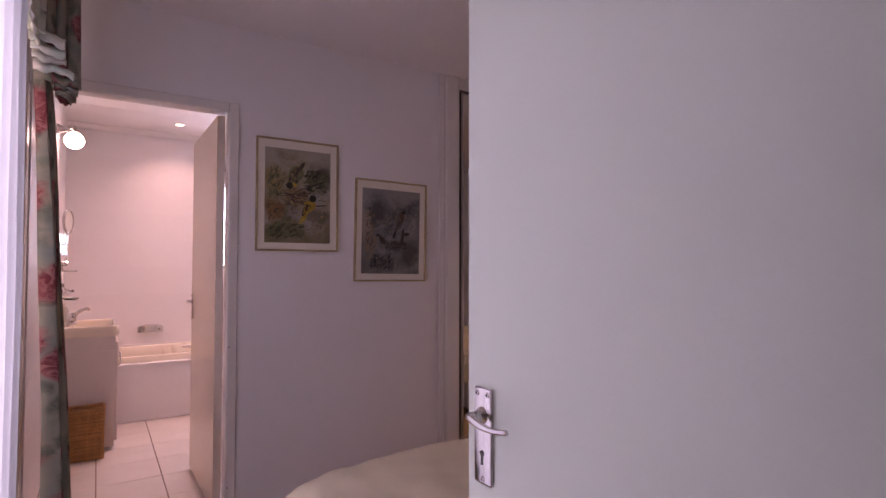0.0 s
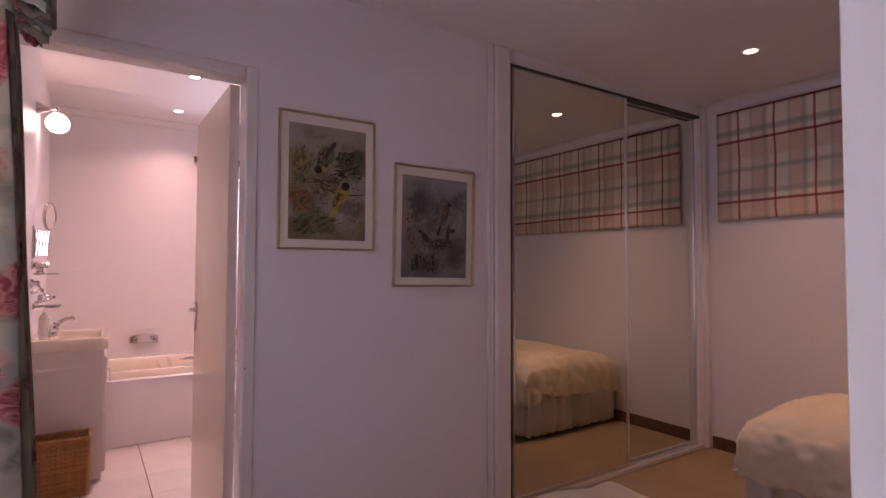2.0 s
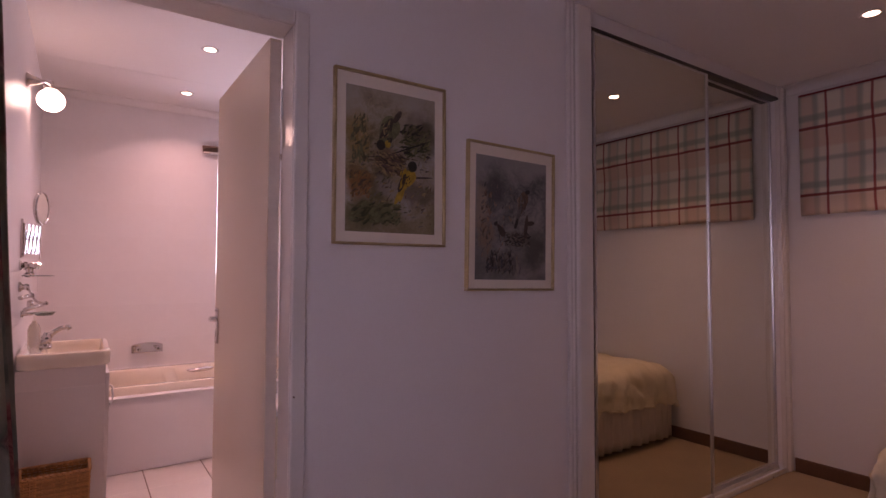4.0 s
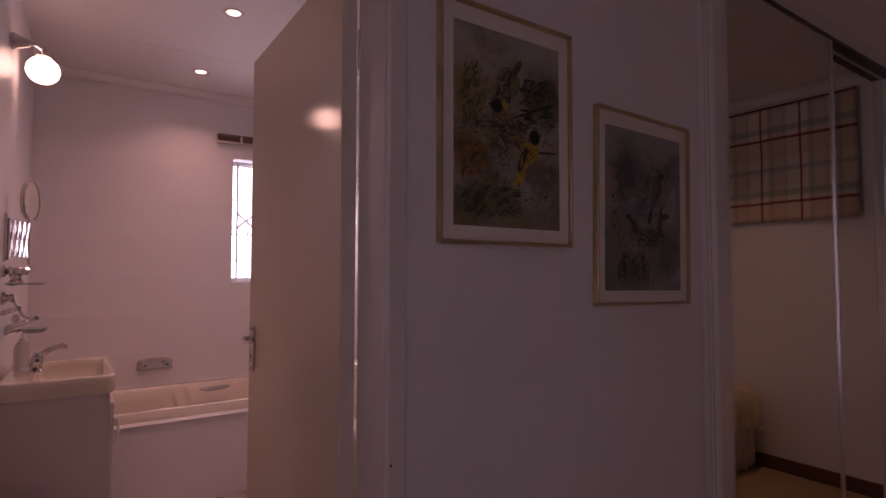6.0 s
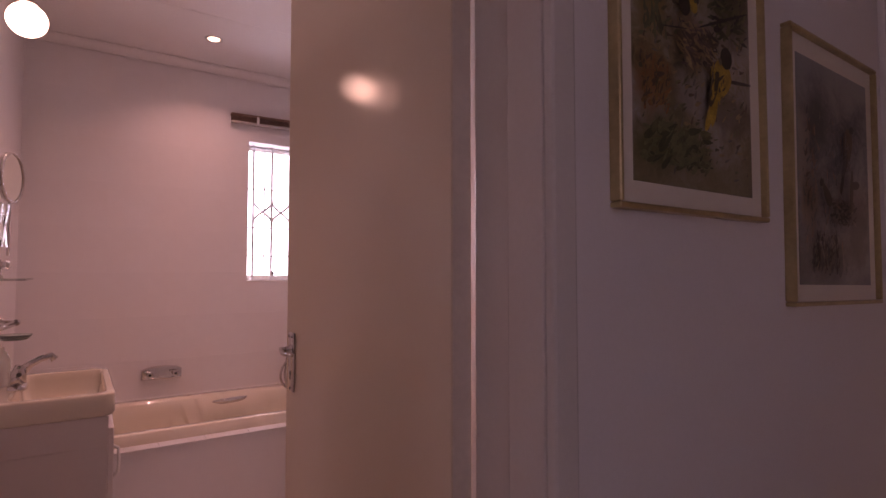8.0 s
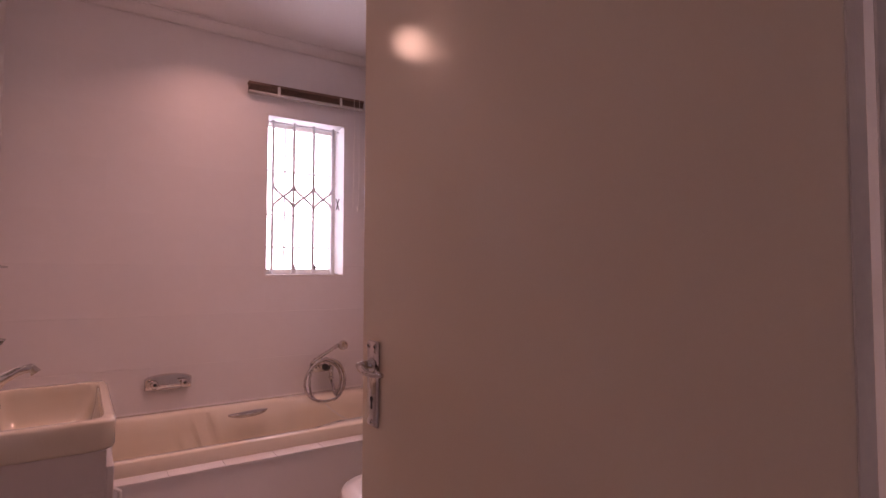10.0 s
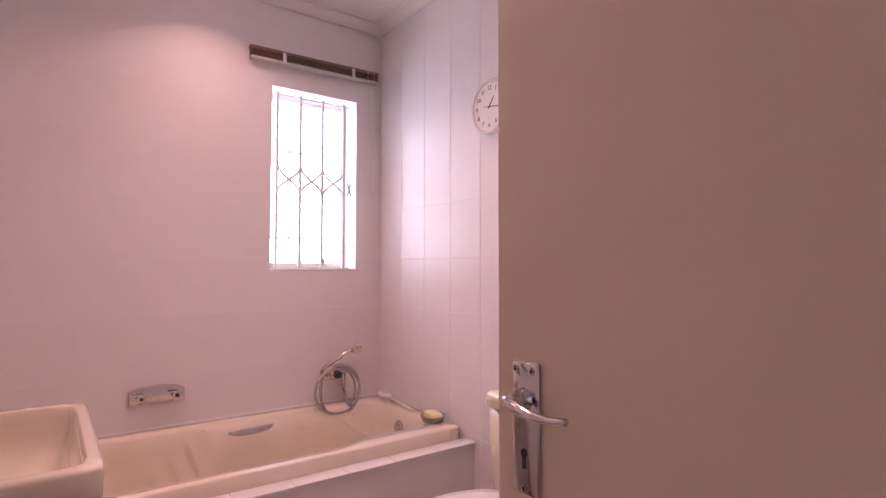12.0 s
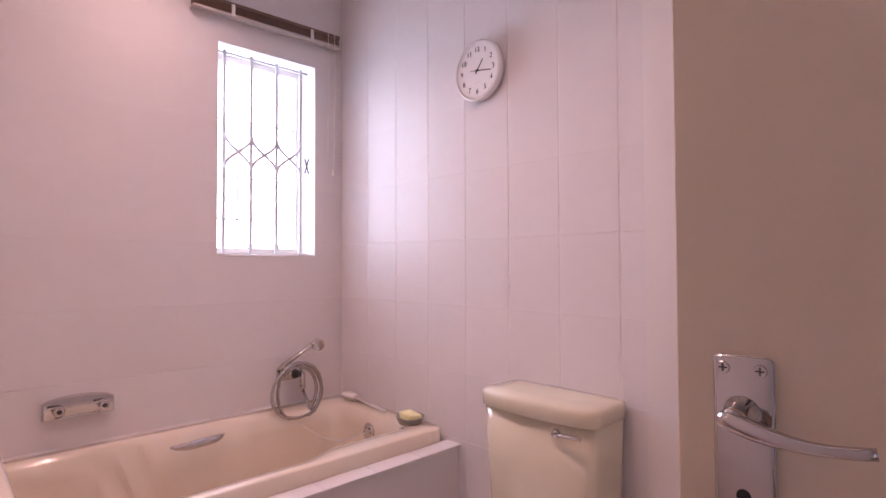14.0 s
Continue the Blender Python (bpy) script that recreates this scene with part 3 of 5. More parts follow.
def door_leaf(name, hinge, angle, width, height, label, edge, grip=1.022, paint=None, inset=0.052):
    """A flush door. hinge: x, y of its face's hinge corner; the leaf runs from there along local y, face towards local -x."""
    d = thing(name, label, "door", m=pose(hinge[0], hinge[1], 0.008, 0, 0, angle), kind="structure")
    part("leaf", box(0, 0.039, 0, width, 0, height, 0.0018, 2), paint or M_DOOR, d)
    part("edge_strip", box(0.003, 0.036, -0.0012, 0.0004, 0.01, height - 0.01), edge, d, "darker unpainted hinge edge")
    lever_set(d, facing("-x", (0, width - inset, grip)))
    for z in (0.22, height - 0.22):
        part("hinge", turned([(0, 0), (0.006, 0.001), (0.006, 0.099), (0, 0.1)], 12, Matrix.Translation((0.044, -0.007, z - 0.05))), M_ALU, d, "steel butt hinge", smooth=True)
    return d


door_leaf("door_1", (0.379, 2.752), 0, 0.792, 2.012, "white enamelled flush door standing open into the bathroom", M_EDGE)
door_leaf("door_2", (0.455, -0.195), 3.2, 0.788, 2.02, "white painted flush bedroom door standing wide open", M_EDGE, 1.006, M_DOOR_COOL_LIT, 0.044)
door_casing("door_frame_2", -0.372, 0.492, BY0 - 0.13, BY0, 1.995, "cream enamelled steel frame of the bedroom doorway")

# ---- bedroom: sliding mirror wardrobe ----


def casing_strip(name, x0, x1, label, step):
    """A timber cover: a thin bead, then a broad board with rounded edges."""
    bm = box(x0, x0 + step, 2.556, 2.60, 0, BZ, 0.004)
    add_tube(bm, [(x0 + step * 0.55, 2.557, 0.0), (x0 + step * 0.55, 2.557, BZ)], step * 0.16, 10)
    add_box(bm, x0 + step, x1, 2.544, 2.60, 0, BZ, 0.012, 4)
    return structure(name, bm, M_TRIM, label, "trim")


casing_strip("trim_wardrobe", 1.602, 1.742, "broad white painted wardrobe casing with a slim bead", 0.042)
casing_strip("trim_corner", 3.517, 3.588, "narrow white painted casing beside the mirror doors", 0.02)


def mirror_door(x0, x1, y, label):
    d = thing("sliding_door", label, "mirror door", "wardrobe mirror doors")
    z0, z1 = 0.03, 2.335
    part("mirror_pane", box(x0 + 0.012, x1 - 0.012, y, y + 0.005, z0 + 0.02, z1 - 0.012), M_MIRROR, d, "floor-length silvered mirror")
    for a, b in ((x0, x0 + 0.016), (x1 - 0.016, x1)):
        part("stile", box(a, b, y - 0.008, y + 0.02, z0, z1, 0.003), M_ALU, d)
    part("bottom_rail", box(x0 + 0.0165, x1 - 0.0165, y - 0.006, y + 0.019, z0, z0 + 0.024, 0.002), M_ALU, d)
    part("top_rail", box(x0 + 0.0165, x1 - 0.0165, y - 0.006, y + 0.019, z1 - 0.014, z1, 0.002), M_ALU, d)
    part("backing", box(x0 + 0.018, x1 - 0.018, y + 0.006, y + 0.016, z0 + 0.025, z1 - 0.015), M_BRONZE, d)
    return d


mirror_door(1.768, 2.715, 2.572, "tall sliding mirror door with slim aluminium stiles")
mirror_door(2.690, 3.512, 2.612, "tall sliding mirror door behind the other one")
structure("trim_track", box(1.744, 3.516, 2.560, 2.655, 0, 0.012, 0.002), M_ALU, "aluminium floor track of the mirror doors", "trim")
bm = box(1.744, 3.516, 2.560, 2.564, 0.012, 0.03)
add_box(bm, 1.744, 3.516, 2.600, 2.604, 0.012, 0.03)
structure("trim_track_ribs", bm, M_TRIM, "raised ribs of the sliding door track", "trim")
bm = box(1.744, 3.516, 2.560, 2.655, 2.330, 2.345)
add_box(bm, 1.744, 1.764, 2.566, 2.655, 0.013, 2.330)
structure("trim_head", bm, M_BRONZE, "dark bronze head and side channel of the wardrobe", "trim")

# ---- bedroom: pictures ----


def picture(label, m, w, h, paper, shapes, group="framed bird prints"):
    p = thing("framed_picture", label, "picture", group, m=m)
    f = 0.009
    for a, b, c, d in ((-w / 2, w / 2, h / 2 - f, h / 2), (-w / 2, w / 2, -h / 2, -h / 2 + f), (-w / 2, -w / 2 + f, -h / 2 + f, h / 2 - f), (w / 2 - f, w / 2, -h / 2 + f, h / 2 - f)):
        part("moulding", box(a, b, c, d, 0, 0.021, 0.0035, 3), M_GOLD, p)
    part("backing", box(-w / 2 + 0.008, w / 2 - 0.008, -h / 2 + 0.008, h / 2 - 0.008, 0.001, 0.009), M_MAT, p, "cream mount board")
    mw = 0.043
    pr = part("print", box(-w / 2 + mw, w / 2 - mw, -h / 2 + mw, h / 2 - mw * 1.15, 0.0092, 0.0102), paper, p, "muted printed nature scene")
    groups = {}
    for k, (name, kind, cx, cy, rx, ry, rot, mat) in enumerate(shapes):
        key = (name, mat.name)
        bm = groups.setdefault(key, (bmesh.new(), mat))[0]
        n, ca, sa = 30 if kind == "tuft" else 16, math.cos(radians(rot)), math.sin(radians(rot))
        pts = []
        for i in range(n):
            a = 2 * math.pi * i / n
            q = 1 + (0.22 * math.sin(3 * a + cx * 40) + 0.14 * math.sin(7 * a + cy * 30) if kind == "tuft" else 0.05 * math.sin(2 * a + 1))
            x, y = rx * q * math.cos(a), ry * q * math.sin(a) * (1 - (0.55 * math.cos(a) if kind == "drop" else 0))
            pts.append((cx * w + ca * x - sa * y, cy * h + sa * x + ca * y, 0.01028 + 0.000012 * k))
        bm.faces.new([bm.verts.new(v) for v in pts])
    for (name, _), (bm, mat) in groups.items():
        ob = part(name, bm, mat, pr)
        if len(ob.data.polygons) > 1:
            tagged(ob, kind="stuff")
    return p


def sprays(seed, n, box_, size, mats, tilt):
    """Many small leaf or twig shapes scattered over a patch of a print: x, x, y, y as fractions."""
    rnd = random.Random(seed)
    out = []
    for k in range(n):
        x, y = rnd.uniform(box_[0], box_[1]), rnd.uniform(box_[2], box_[3])
        ln = size * rnd.uniform(0.35, 1.0)
        out.append(("leaf_shape", "drop", x, y, ln, ln * rnd.uniform(0.16, 0.34), tilt + rnd.uniform(-45, 45), rnd.choice(mats)))
    return out


def line_shape(name, x0, y0, x1, y1, thick, mat, w, h):
    dx, dy = (x1 - x0) * w, (y1 - y0) * h
    return (name, "oval", (x0 + x1) / 2, (y0 + y1) / 2, math.hypot(dx, dy) / 2, thick, math.degrees(math.atan2(dy, dx)), mat)


WA, HA, WB, HB = 0.428, 0.572, 0.452, 0.568
INK_TAN, INK_MAUVE, INK_CLIFF, INK_DUSK, INK_OCHRE = (ink("ink_tan", (0.36, 0.27, 0.14)), ink("ink_mauve", (0.15, 0.10, 0.085)), ink("ink_cliff", (0.30, 0.20, 0.14)), ink("ink_dusk", (0.085, 0.085, 0.085)), ink("ink_ochre", (0.34, 0.15, 0.05)))
SHAPES_A = (sprays(31, 220, (-0.36, 0.36, -0.38, 0.10), 0.011, (INK_MOSS, INK_TAN, INK_STONE, INK_LEAF, INK_BROWN), 40)
            + sprays(11, 110, (-0.35, -0.19, -0.22, -0.09), 0.012, (INK_ORANGE, INK_OCHRE, INK_BROWN), 60) + sprays(12, 130, (-0.34, 0.05, -0.37, -0.26), 0.020, (INK_GREEN, INK_MOSS, INK_LEAF, INK_LEAF), 20)
            + sprays(13, 90, (-0.35, -0.22, -0.02, 0.24), 0.018, (INK_MOSS, INK_LEAF, INK_TAN), 70) + sprays(14, 120, (0.08, 0.34, 0.04, 0.24), 0.017, (INK_GREEN, INK_DARK, INK_MOSS, INK_LEAF), 30)
            + sprays(15, 150, (-0.15, 0.10, -0.08, 0.04), 0.015, (INK_MAUVE, INK_BROWN, INK_UMBER, INK_TAN), -12)
            + [line_shape("branch", -0.02, 0.04, 0.34, 0.15, 0.003, INK_DARK, WA, HA), line_shape("branch", 0.14, -0.09, 0.36, -0.075, 0.0035, INK_UMBER, WA, HA), line_shape("twig", -0.26, 0.0, -0.10, 0.02, 0.0015, INK_UMBER, WA, HA)]
            + [("wing_shape", "drop", -0.055, 0.165, 0.058, 0.034, 238, INK_LEAF), ("wing_shape", "drop", -0.070, 0.185, 0.044, 0.012, 236, INK_UMBER), ("tail_shape", "oval", 0.030, 0.265, 0.026, 0.010, 55, INK_UMBER), ("pale_spot", "oval", -0.055, 0.095, 0.011, 0.013, 30, INK_YELLOW), ("dark_spot", "oval", -0.115, 0.085, 0.016, 0.018, 10, INK_DARK),
               ("yellow_shape", "drop", 0.125, -0.10, 0.040, 0.026, 240, INK_YELLOW), ("yellow_tail", "oval", 0.045, -0.205, 0.032, 0.009, 62, INK_YELLOW), ("yellow_tail", "oval", 0.075, -0.195, 0.026, 0.007, 70, INK_YELLOW), ("wing_shape", "oval", 0.075, -0.125, 0.034, 0.011, 66, INK_UMBER), ("dark_spot", "oval", 0.170, -0.020, 0.018, 0.020, 0, INK_DARK), ("pale_mark", "oval", 0.125, -0.035, 0.005, 0.007, 20, INK_STONE)]
            + sprays(34, 34, (-0.10, -0.02, 0.12, 0.24), 0.013, (INK_UMBER, INK_MOSS, INK_TAN), 58) + sprays(35, 26, (0.06, 0.15, -0.17, -0.06), 0.012, (INK_YELLOW, INK_ORANGE, INK_YELLOW, INK_UMBER), 62))
SHAPES_B = (sprays(33, 160, (-0.36, 0.10, -0.38, 0.22), 0.012, (INK_SLATE, INK_STONE, INK_GREY, INK_DUSK, INK_CLIFF), 80) + [("stump", "oval", 0.015, -0.33, 0.014, 0.040, 0, INK_GREY)]
            + sprays(21, 130, (-0.29, 0.0, -0.37, -0.24), 0.014, (INK_DARK, INK_SLATE, INK_UMBER, INK_STONE), 75) + sprays(23, 70, (-0.34, -0.24, -0.14, 0.16), 0.014, (INK_CLIFF, INK_BROWN, INK_STONE), 70)
            + sprays(22, 110, (-0.08, 0.20, -0.19, -0.10), 0.014, (INK_DARK, INK_UMBER, INK_STONE), 0)
            + [line_shape("branch", 0.135, -0.14, 0.165, 0.03, 0.010, INK_UMBER, WB, HB), line_shape("branch", 0.15, -0.03, 0.25, -0.02, 0.010, INK_UMBER, WB, HB),
               ("dark_spot", "oval", -0.195, -0.045, 0.010, 0.008, 30, INK_DARK), ("wing_shape", "drop", -0.14, -0.085, 0.030, 0.014, 130, INK_UMBER),
               ("grey_shape", "drop", 0.105, 0.105, 0.052, 0.022, 250, INK_BROWN), ("wing_shape", "oval", 0.065, 0.035, 0.046, 0.010, 70, INK_GREY), ("tail_shape", "oval", 0.035, -0.035, 0.022, 0.008, 68, INK_DARK), ("dark_spot", "oval", 0.165, 0.195, 0.013, 0.009, 10, INK_DARK)]
            + sprays(36, 30, (0.07, 0.14, 0.02, 0.16), 0.012, (INK_GREY, INK_UMBER, INK_STONE), 70))
picture("gilt framed print of yellow and dark shapes among leaves", facing("-y", (0.741, BY1, 1.612)), 0.428, 0.572, M_PRINT_A, SHAPES_A)
picture("gilt framed print of grey cliffs and a dead branch", facing("-y", (1.279, BY1, 1.448)) @ pose(0, 0, 0, 0, 0, -0.9), 0.452, 0.568, M_PRINT_B, SHAPES_B)

# ---- bedroom: beds ----


def single_bed(m, w, foot, head, top, label, rumple):
    """A single bed whose foot faces local +y: base and mattress, gathered valance, duvet hanging over three sides."""
    b = thing("single_bed", label, "bed", "twin beds", m=m)
    part("base", box(0.02, w - 0.02, head, foot - 0.02, 0.12, 0.32, 0.01), M_MATTRESS, b)
    for x in (0.08, w - 0.08):
        for y in (head + 0.08, foot - 0.10):
            part("leg", turned([(0.022, 0), (0.026, 0.1), (0.026, 0.121)], 12, Matrix.Translation((x, y, 0))), M_SKIRT, b)
    part("mattress", box(0.01, w - 0.01, head, foot - 0.01, 0.32, top - 0.03, 0.04, 3), M_MATTRESS, b)
    run = [(0.0, head), (0.0, foot), (w, foot), (w, head)]
    lens = [foot - head, w, foot - head]
    total = sum(lens)

    def skirt(u, v):
        s, k = u * total, 0
        while k < 2 and s > lens[k]:
            s -= lens[k]
            k += 1
        f = min(1, s / lens[k])
        x, y = (run[k][0] + (run[k + 1][0] - run[k][0]) * f, run[k][1] + (run[k + 1][1] - run[k][1]) * f)
        out = ((-1, 0), (0, 1), (1, 0))[k]
        fold = (0.015 * math.sin(u * total * 70 + 1.4 * math.sin(u * total * 9)) + 0.007 * math.sin(u * total * 27 + 1)) * (0.3 + 0.7 * (1 - v)) + 0.008
        return (x + out[0] * fold, y + out[1] * fold, 0.025 + 0.32 * v), (u * total, v * 0.3)
    thicken(part("valance", sheet(640, 5, skirt), M_VALANCE, b, "gathered cream valance", smooth=True), 0.003)

    hx, o, r = w / 2, 0.24 + 0.05 * rumple, 0.12

    def fold1(s, half):
        a = abs(s)
        if a <= half - r:
            return a, 0.0
        q = (a - (half - r)) / r
        if q < math.pi / 2:
            return half - r + r * math.sin(q), r * (1 - math.cos(q))
        return half + 0.02 * (q - math.pi / 2) * r / o, r + (q - math.pi / 2) * r

    def duvet(u, v):
        s = (u * 2 - 1) * (hx + o - 0.03)
        t = head + v * (foot + o - 0.03 - head)
        x, dx = fold1(s, hx + 0.02)
        mid = (head + foot) / 2
        y, dy = fold1(t - mid, (foot - head) / 2 + 0.02) if t > mid else (mid - t, 0.0)
        y = mid + y if t > mid else mid - y
        drop = math.hypot(dx, dy)
        hem = o - 0.02 + (0.030 * noise.noise((s * 5, t * 5, 3.3)) + 0.022 * noise.noise((s * 14, t * 14, 8.1))) * (0.5 + rumple)
        drop = min(drop, hem)
        ridge = 1 - abs(noise.noise((s * 7 + 2 * noise.noise((s * 3, t * 3, 7)), t * 4, 2.0))) * 2.2
        puff = (0.022 - 0.010 * rumple) * noise.noise((s * 3.2, t * 3.2, 0.5)) + 0.009 * noise.noise((s * 10, t * 10, 4.0)) + 0.008 * ridge * rumple + 0.004 * noise.noise((s * 26, t * 26, 9.0)) * rumple
        crown = 0.035 * (1 - min(1, abs(s) / hx) ** 2.2)
        wav = ((0.018 - 0.008 * rumple) * math.sin((t if dx > dy else s) * (30 + 12 * rumple) + 3 * noise.noise((s * 3, t * 3, 1))) + 0.012 * noise.noise((s * 16, t * 16, 6)) * rumple) * min(1, drop / 0.10)
        sx = math.copysign(x + (wav if dx > dy else 0) + puff * (dx > 0.05), s)
        sy = y + (wav if dy >= dx else 0) + puff * (dy > 0.05)
        return (hx + sx, sy, top + puff + crown - drop), (s, t)
    d = part("duvet", sheet(130, 170, duvet), M_DUVET, b, "rumpled cream duvet", smooth=True)
    thicken(d, 0.014)
    return b


single_bed(pose(0.43, 0, 0), 1.0, 1.67, BY0 + 0.06, 0.53, "single bed with smooth cream cover beside the door", 0.04)
single_bed(pose(2.585, 0, 0), 0.95, 1.79, BY0 + 0.06, 0.535, "single bed with rumpled cream duvet and gathered valance", 1.0)

# ---- bedroom: blind, curtains, lamp ----
blind = thing("roman_blind", "flat plaid cotton roman blind in red, green and cream", "blind", m=Matrix.Translation((BX1, 2.470, 1.588)))
part("cloth", sheet(60, 24, lambda u, v: ((-0.022 - 0.004 * noise.noise((u * 9, v * 3, 0)) - 0.004 * math.sin(v * math.pi * 3), -u * 2.30, 0.752 * v), (u * 2.3, v))), M_PLAID, blind, smooth=True)
thicken(blind.children[0], 0.004)
M_BINDING = surface("red_binding", (0.24, 0.035, 0.03), 0.9, vary=0.1, grain=300)
part("binding", box(-0.030, -0.018, -2.298, -0.002, 0.742, 0.754, 0.002), M_BINDING, blind, "dark red top binding")
part("headrail", box(-0.018, 0, -2.29, -0.01, 0.722, 0.750, 0.003), M_TRIM, blind)

garden_window = thing("window_1", "tall white window behind net curtains", "window", kind="structure")
gx = BX0 - 0.12
for y0, y1, z0, z1 in ((GAR[0], GAR[1], GAR[2], GAR[2] + 0.05), (GAR[0], GAR[1], GAR[3] - 0.05, GAR[3]), (GAR[0], GAR[0] + 0.05, GAR[2] + 0.05, GAR[3] - 0.05), (GAR[1] - 0.05, GAR[1], GAR[2] + 0.05, GAR[3] - 0.05), (1.06, 1.11, GAR[2] + 0.05, GAR[3] - 0.05)):
    part("window_frame", box(gx - 0.03, gx + 0.03, y0, y1, z0, z1, 0.004), M_TRIM, garden_window)
for y0, y1 in ((GAR[0] + 0.05, 1.06), (1.11, GAR[1] - 0.05)):
    g = part("pane", box(gx - 0.003, gx + 0.003, y0, y1, GAR[2] + 0.05, GAR[3] - 0.05), M_GLASS, garden_window)
    g.visible_shadow = False

net = thing("net_curtain", "sheer white net curtain glowing with daylight", "curtain")
part("cloth", sheet(260, 30, lambda u, v: ((-0.335 + 0.013 * math.sin(u * 64 + 1.5 * noise.noise((u * 6, v, 0))) + 0.006 * noise.noise((u * 20, v * 3, 2)), 0.18 + 1.80 * u, 0.015 + 2.30 * v), (u * 1.8, v * 2.3))), M_NET, net, smooth=True)
part("rod", tube([(-0.345, 0.10, 2.325), (-0.345, 2.06, 2.325)], 0.010), M_ALU, net)
for y in (0.15, 1.05, 2.0):
    part("bracket", box(BX0, -0.34, y - 0.008, y + 0.008, 2.318, 2.332), M_ALU, net)

curtain = thing("curtain", "floor-length floral curtain drawn back, red roses on sage", "curtain")


def drape(u, v):
    wide = 0.10 + 0.14 * (1 - v) ** 0.8
    y = 2.145 + (u - 0.5) * wide
    ph = u * 38 + 0.9 * noise.noise((u * 3, v * 2, 5))
    fold = math.sin(ph) + 0.35 * math.sin(2.3 * ph + 1)
    amp = 0.014 + 0.018 * (1 - v)
    x = -0.306 + 0.094 * (1 - v) ** 0.8 + amp * fold + 0.008 * noise.noise((u * 6, v * 4, 1))
    return (x, y + 0.014 * math.cos(ph) + 0.008 * noise.noise((u * 4, v * 5, 9)), 0.012 + 2.05 * v), (u * 0.95, v * 2.05)


thicken(part("cloth", sheet(220, 60, drape), M_FLORAL, curtain, smooth=True), 0.003)
pelmet = thing("pelmet", "swagged floral pelmet with ruffled mint-green edges", "pelmet")


def swag(u, v):
    """A gathered tail of cloth: folds stacked one under another, lower towards its end."""
    y = 1.58 + 0.50 * u
    low = 2.17 - 0.24 * u ** 1.3
    z = low + (2.36 - low) * v
    tier = 0.030 * abs(math.sin(v * 9 + u * 2)) * (1 - 0.4 * v)
    ruffle = 0.012 * math.sin(u * 70 + 2 * math.sin(v * 5)) * (1 - v)
    return (-0.340 + 0.03 * u + 0.5 * tier + 0.4 * ruffle, y + 0.02 * math.sin(v * 12 + 1), z), (u * 0.6, v * 0.5)


thicken(part("swag", sheet(90, 60, swag), M_PELMET, pelmet, smooth=True), 0.004)


def tail(u, v):
    """Cloth gathered into stacked pleats whose lower edges step down towards the window."""
    ph = u * 21
    x = -0.300 + 0.112 * u
    low = 1.880 + 0.012 * math.sin(ph * 0.5 + 1)
    z = low + (2.36 - low) * v + 0.006 * math.sin(ph)
    return (x + 0.012 * math.cos(ph) * (1.2 - v), 2.075 + (0.024 * (1 - v) + 0.008) * math.sin(ph) + 0.03 * u, z), (u * 0.8, v * 0.5)


thicken(part("tail", sheet(160, 24, tail), M_FLORAL, pelmet, "pleated pelmet tail", smooth=True), 0.004)


def ruffle(k, x0, x1, z0, h):
    """One folded flap of the cascade: an open pleat whose hem rolls forward."""
    def fn(u, v):
        a = math.pi * 1.25 * v
        hem = 0.006 * math.sin(u * 6 + k * 1.7) + 0.003 * math.sin(u * 17 + k)
        bulge = 0.022 * math.sin(a) * (0.6 + 0.4 * math.sin(u * 5 + k))
        return (x0 + (x1 - x0) * u, 2.030 - 0.030 * (1 - u) - bulge + 0.004 * k + 0.030 * v, z0 + hem * (1 - v) + h * v - 0.012 * u), (u * 0.2 + k * 0.3, v * 0.1)
    return sheet(28, 10, fn)


FLAPS = ((-0.362, -0.275, 2.200, 0.110), (-0.360, -0.280, 2.105, 0.105), (-0.357, -0.282, 2.030, 0.095), (-0.325, -0.228, 1.995, 0.050), (-0.320, -0.226, 1.960, 0.048), (-0.316, -0.224, 1.935, 0.040), (-0.312, -0.203, 1.900, 0.042))
for k, (a, b, c, d) in enumerate(FLAPS):
    thicken(part("ruffle", ruffle(k, a, b, c, d), M_PELMET, pelmet, "pale mint ruffle", smooth=True), 0.004)
# shade on the lowest ruffles is put in by using the darker floral cloth
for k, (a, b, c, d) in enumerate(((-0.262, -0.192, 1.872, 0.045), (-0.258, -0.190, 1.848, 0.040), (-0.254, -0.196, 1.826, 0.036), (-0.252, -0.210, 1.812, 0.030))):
    thicken(part("ruffle", ruffle(k + 9, a, b, c, d), M_FLORAL, pelmet, "floral ruffle, darker cloth for shade", smooth=True), 0.004)
part("board", box(BX0, -0.20, 0.10, 2.14, 2.36, 2.385, 0.003), M_TRIM, pelmet)


def downlight(name, x, y, z, watts, label, spread=124, colour=None):
    d = thing(name, label, "downlight", "recessed downlights", m=Matrix.Translation((x, y, z)))
    part("trim_ring", turned([(0.030, 0.0), (0.047, 0.0), (0.047, -0.002), (0.043, -0.006), (0.034, -0.004), (0.0305, -0.001)], 32), M_SEAT, d, smooth=True)
    part("lens", turned([(0.0, -0.002), (0.030, -0.002), (0.029, -0.0005), (0, -0.0005)], 28), M_LENS, d, "glowing lamp face")
    lamp = area_lamp("downlight_beam", (x, y, z - 0.010), (x, y, 0), 0.07, 0.07, watts, colour or WARM, "DISK")
    lamp.data.spread = radians(spread)
    return d


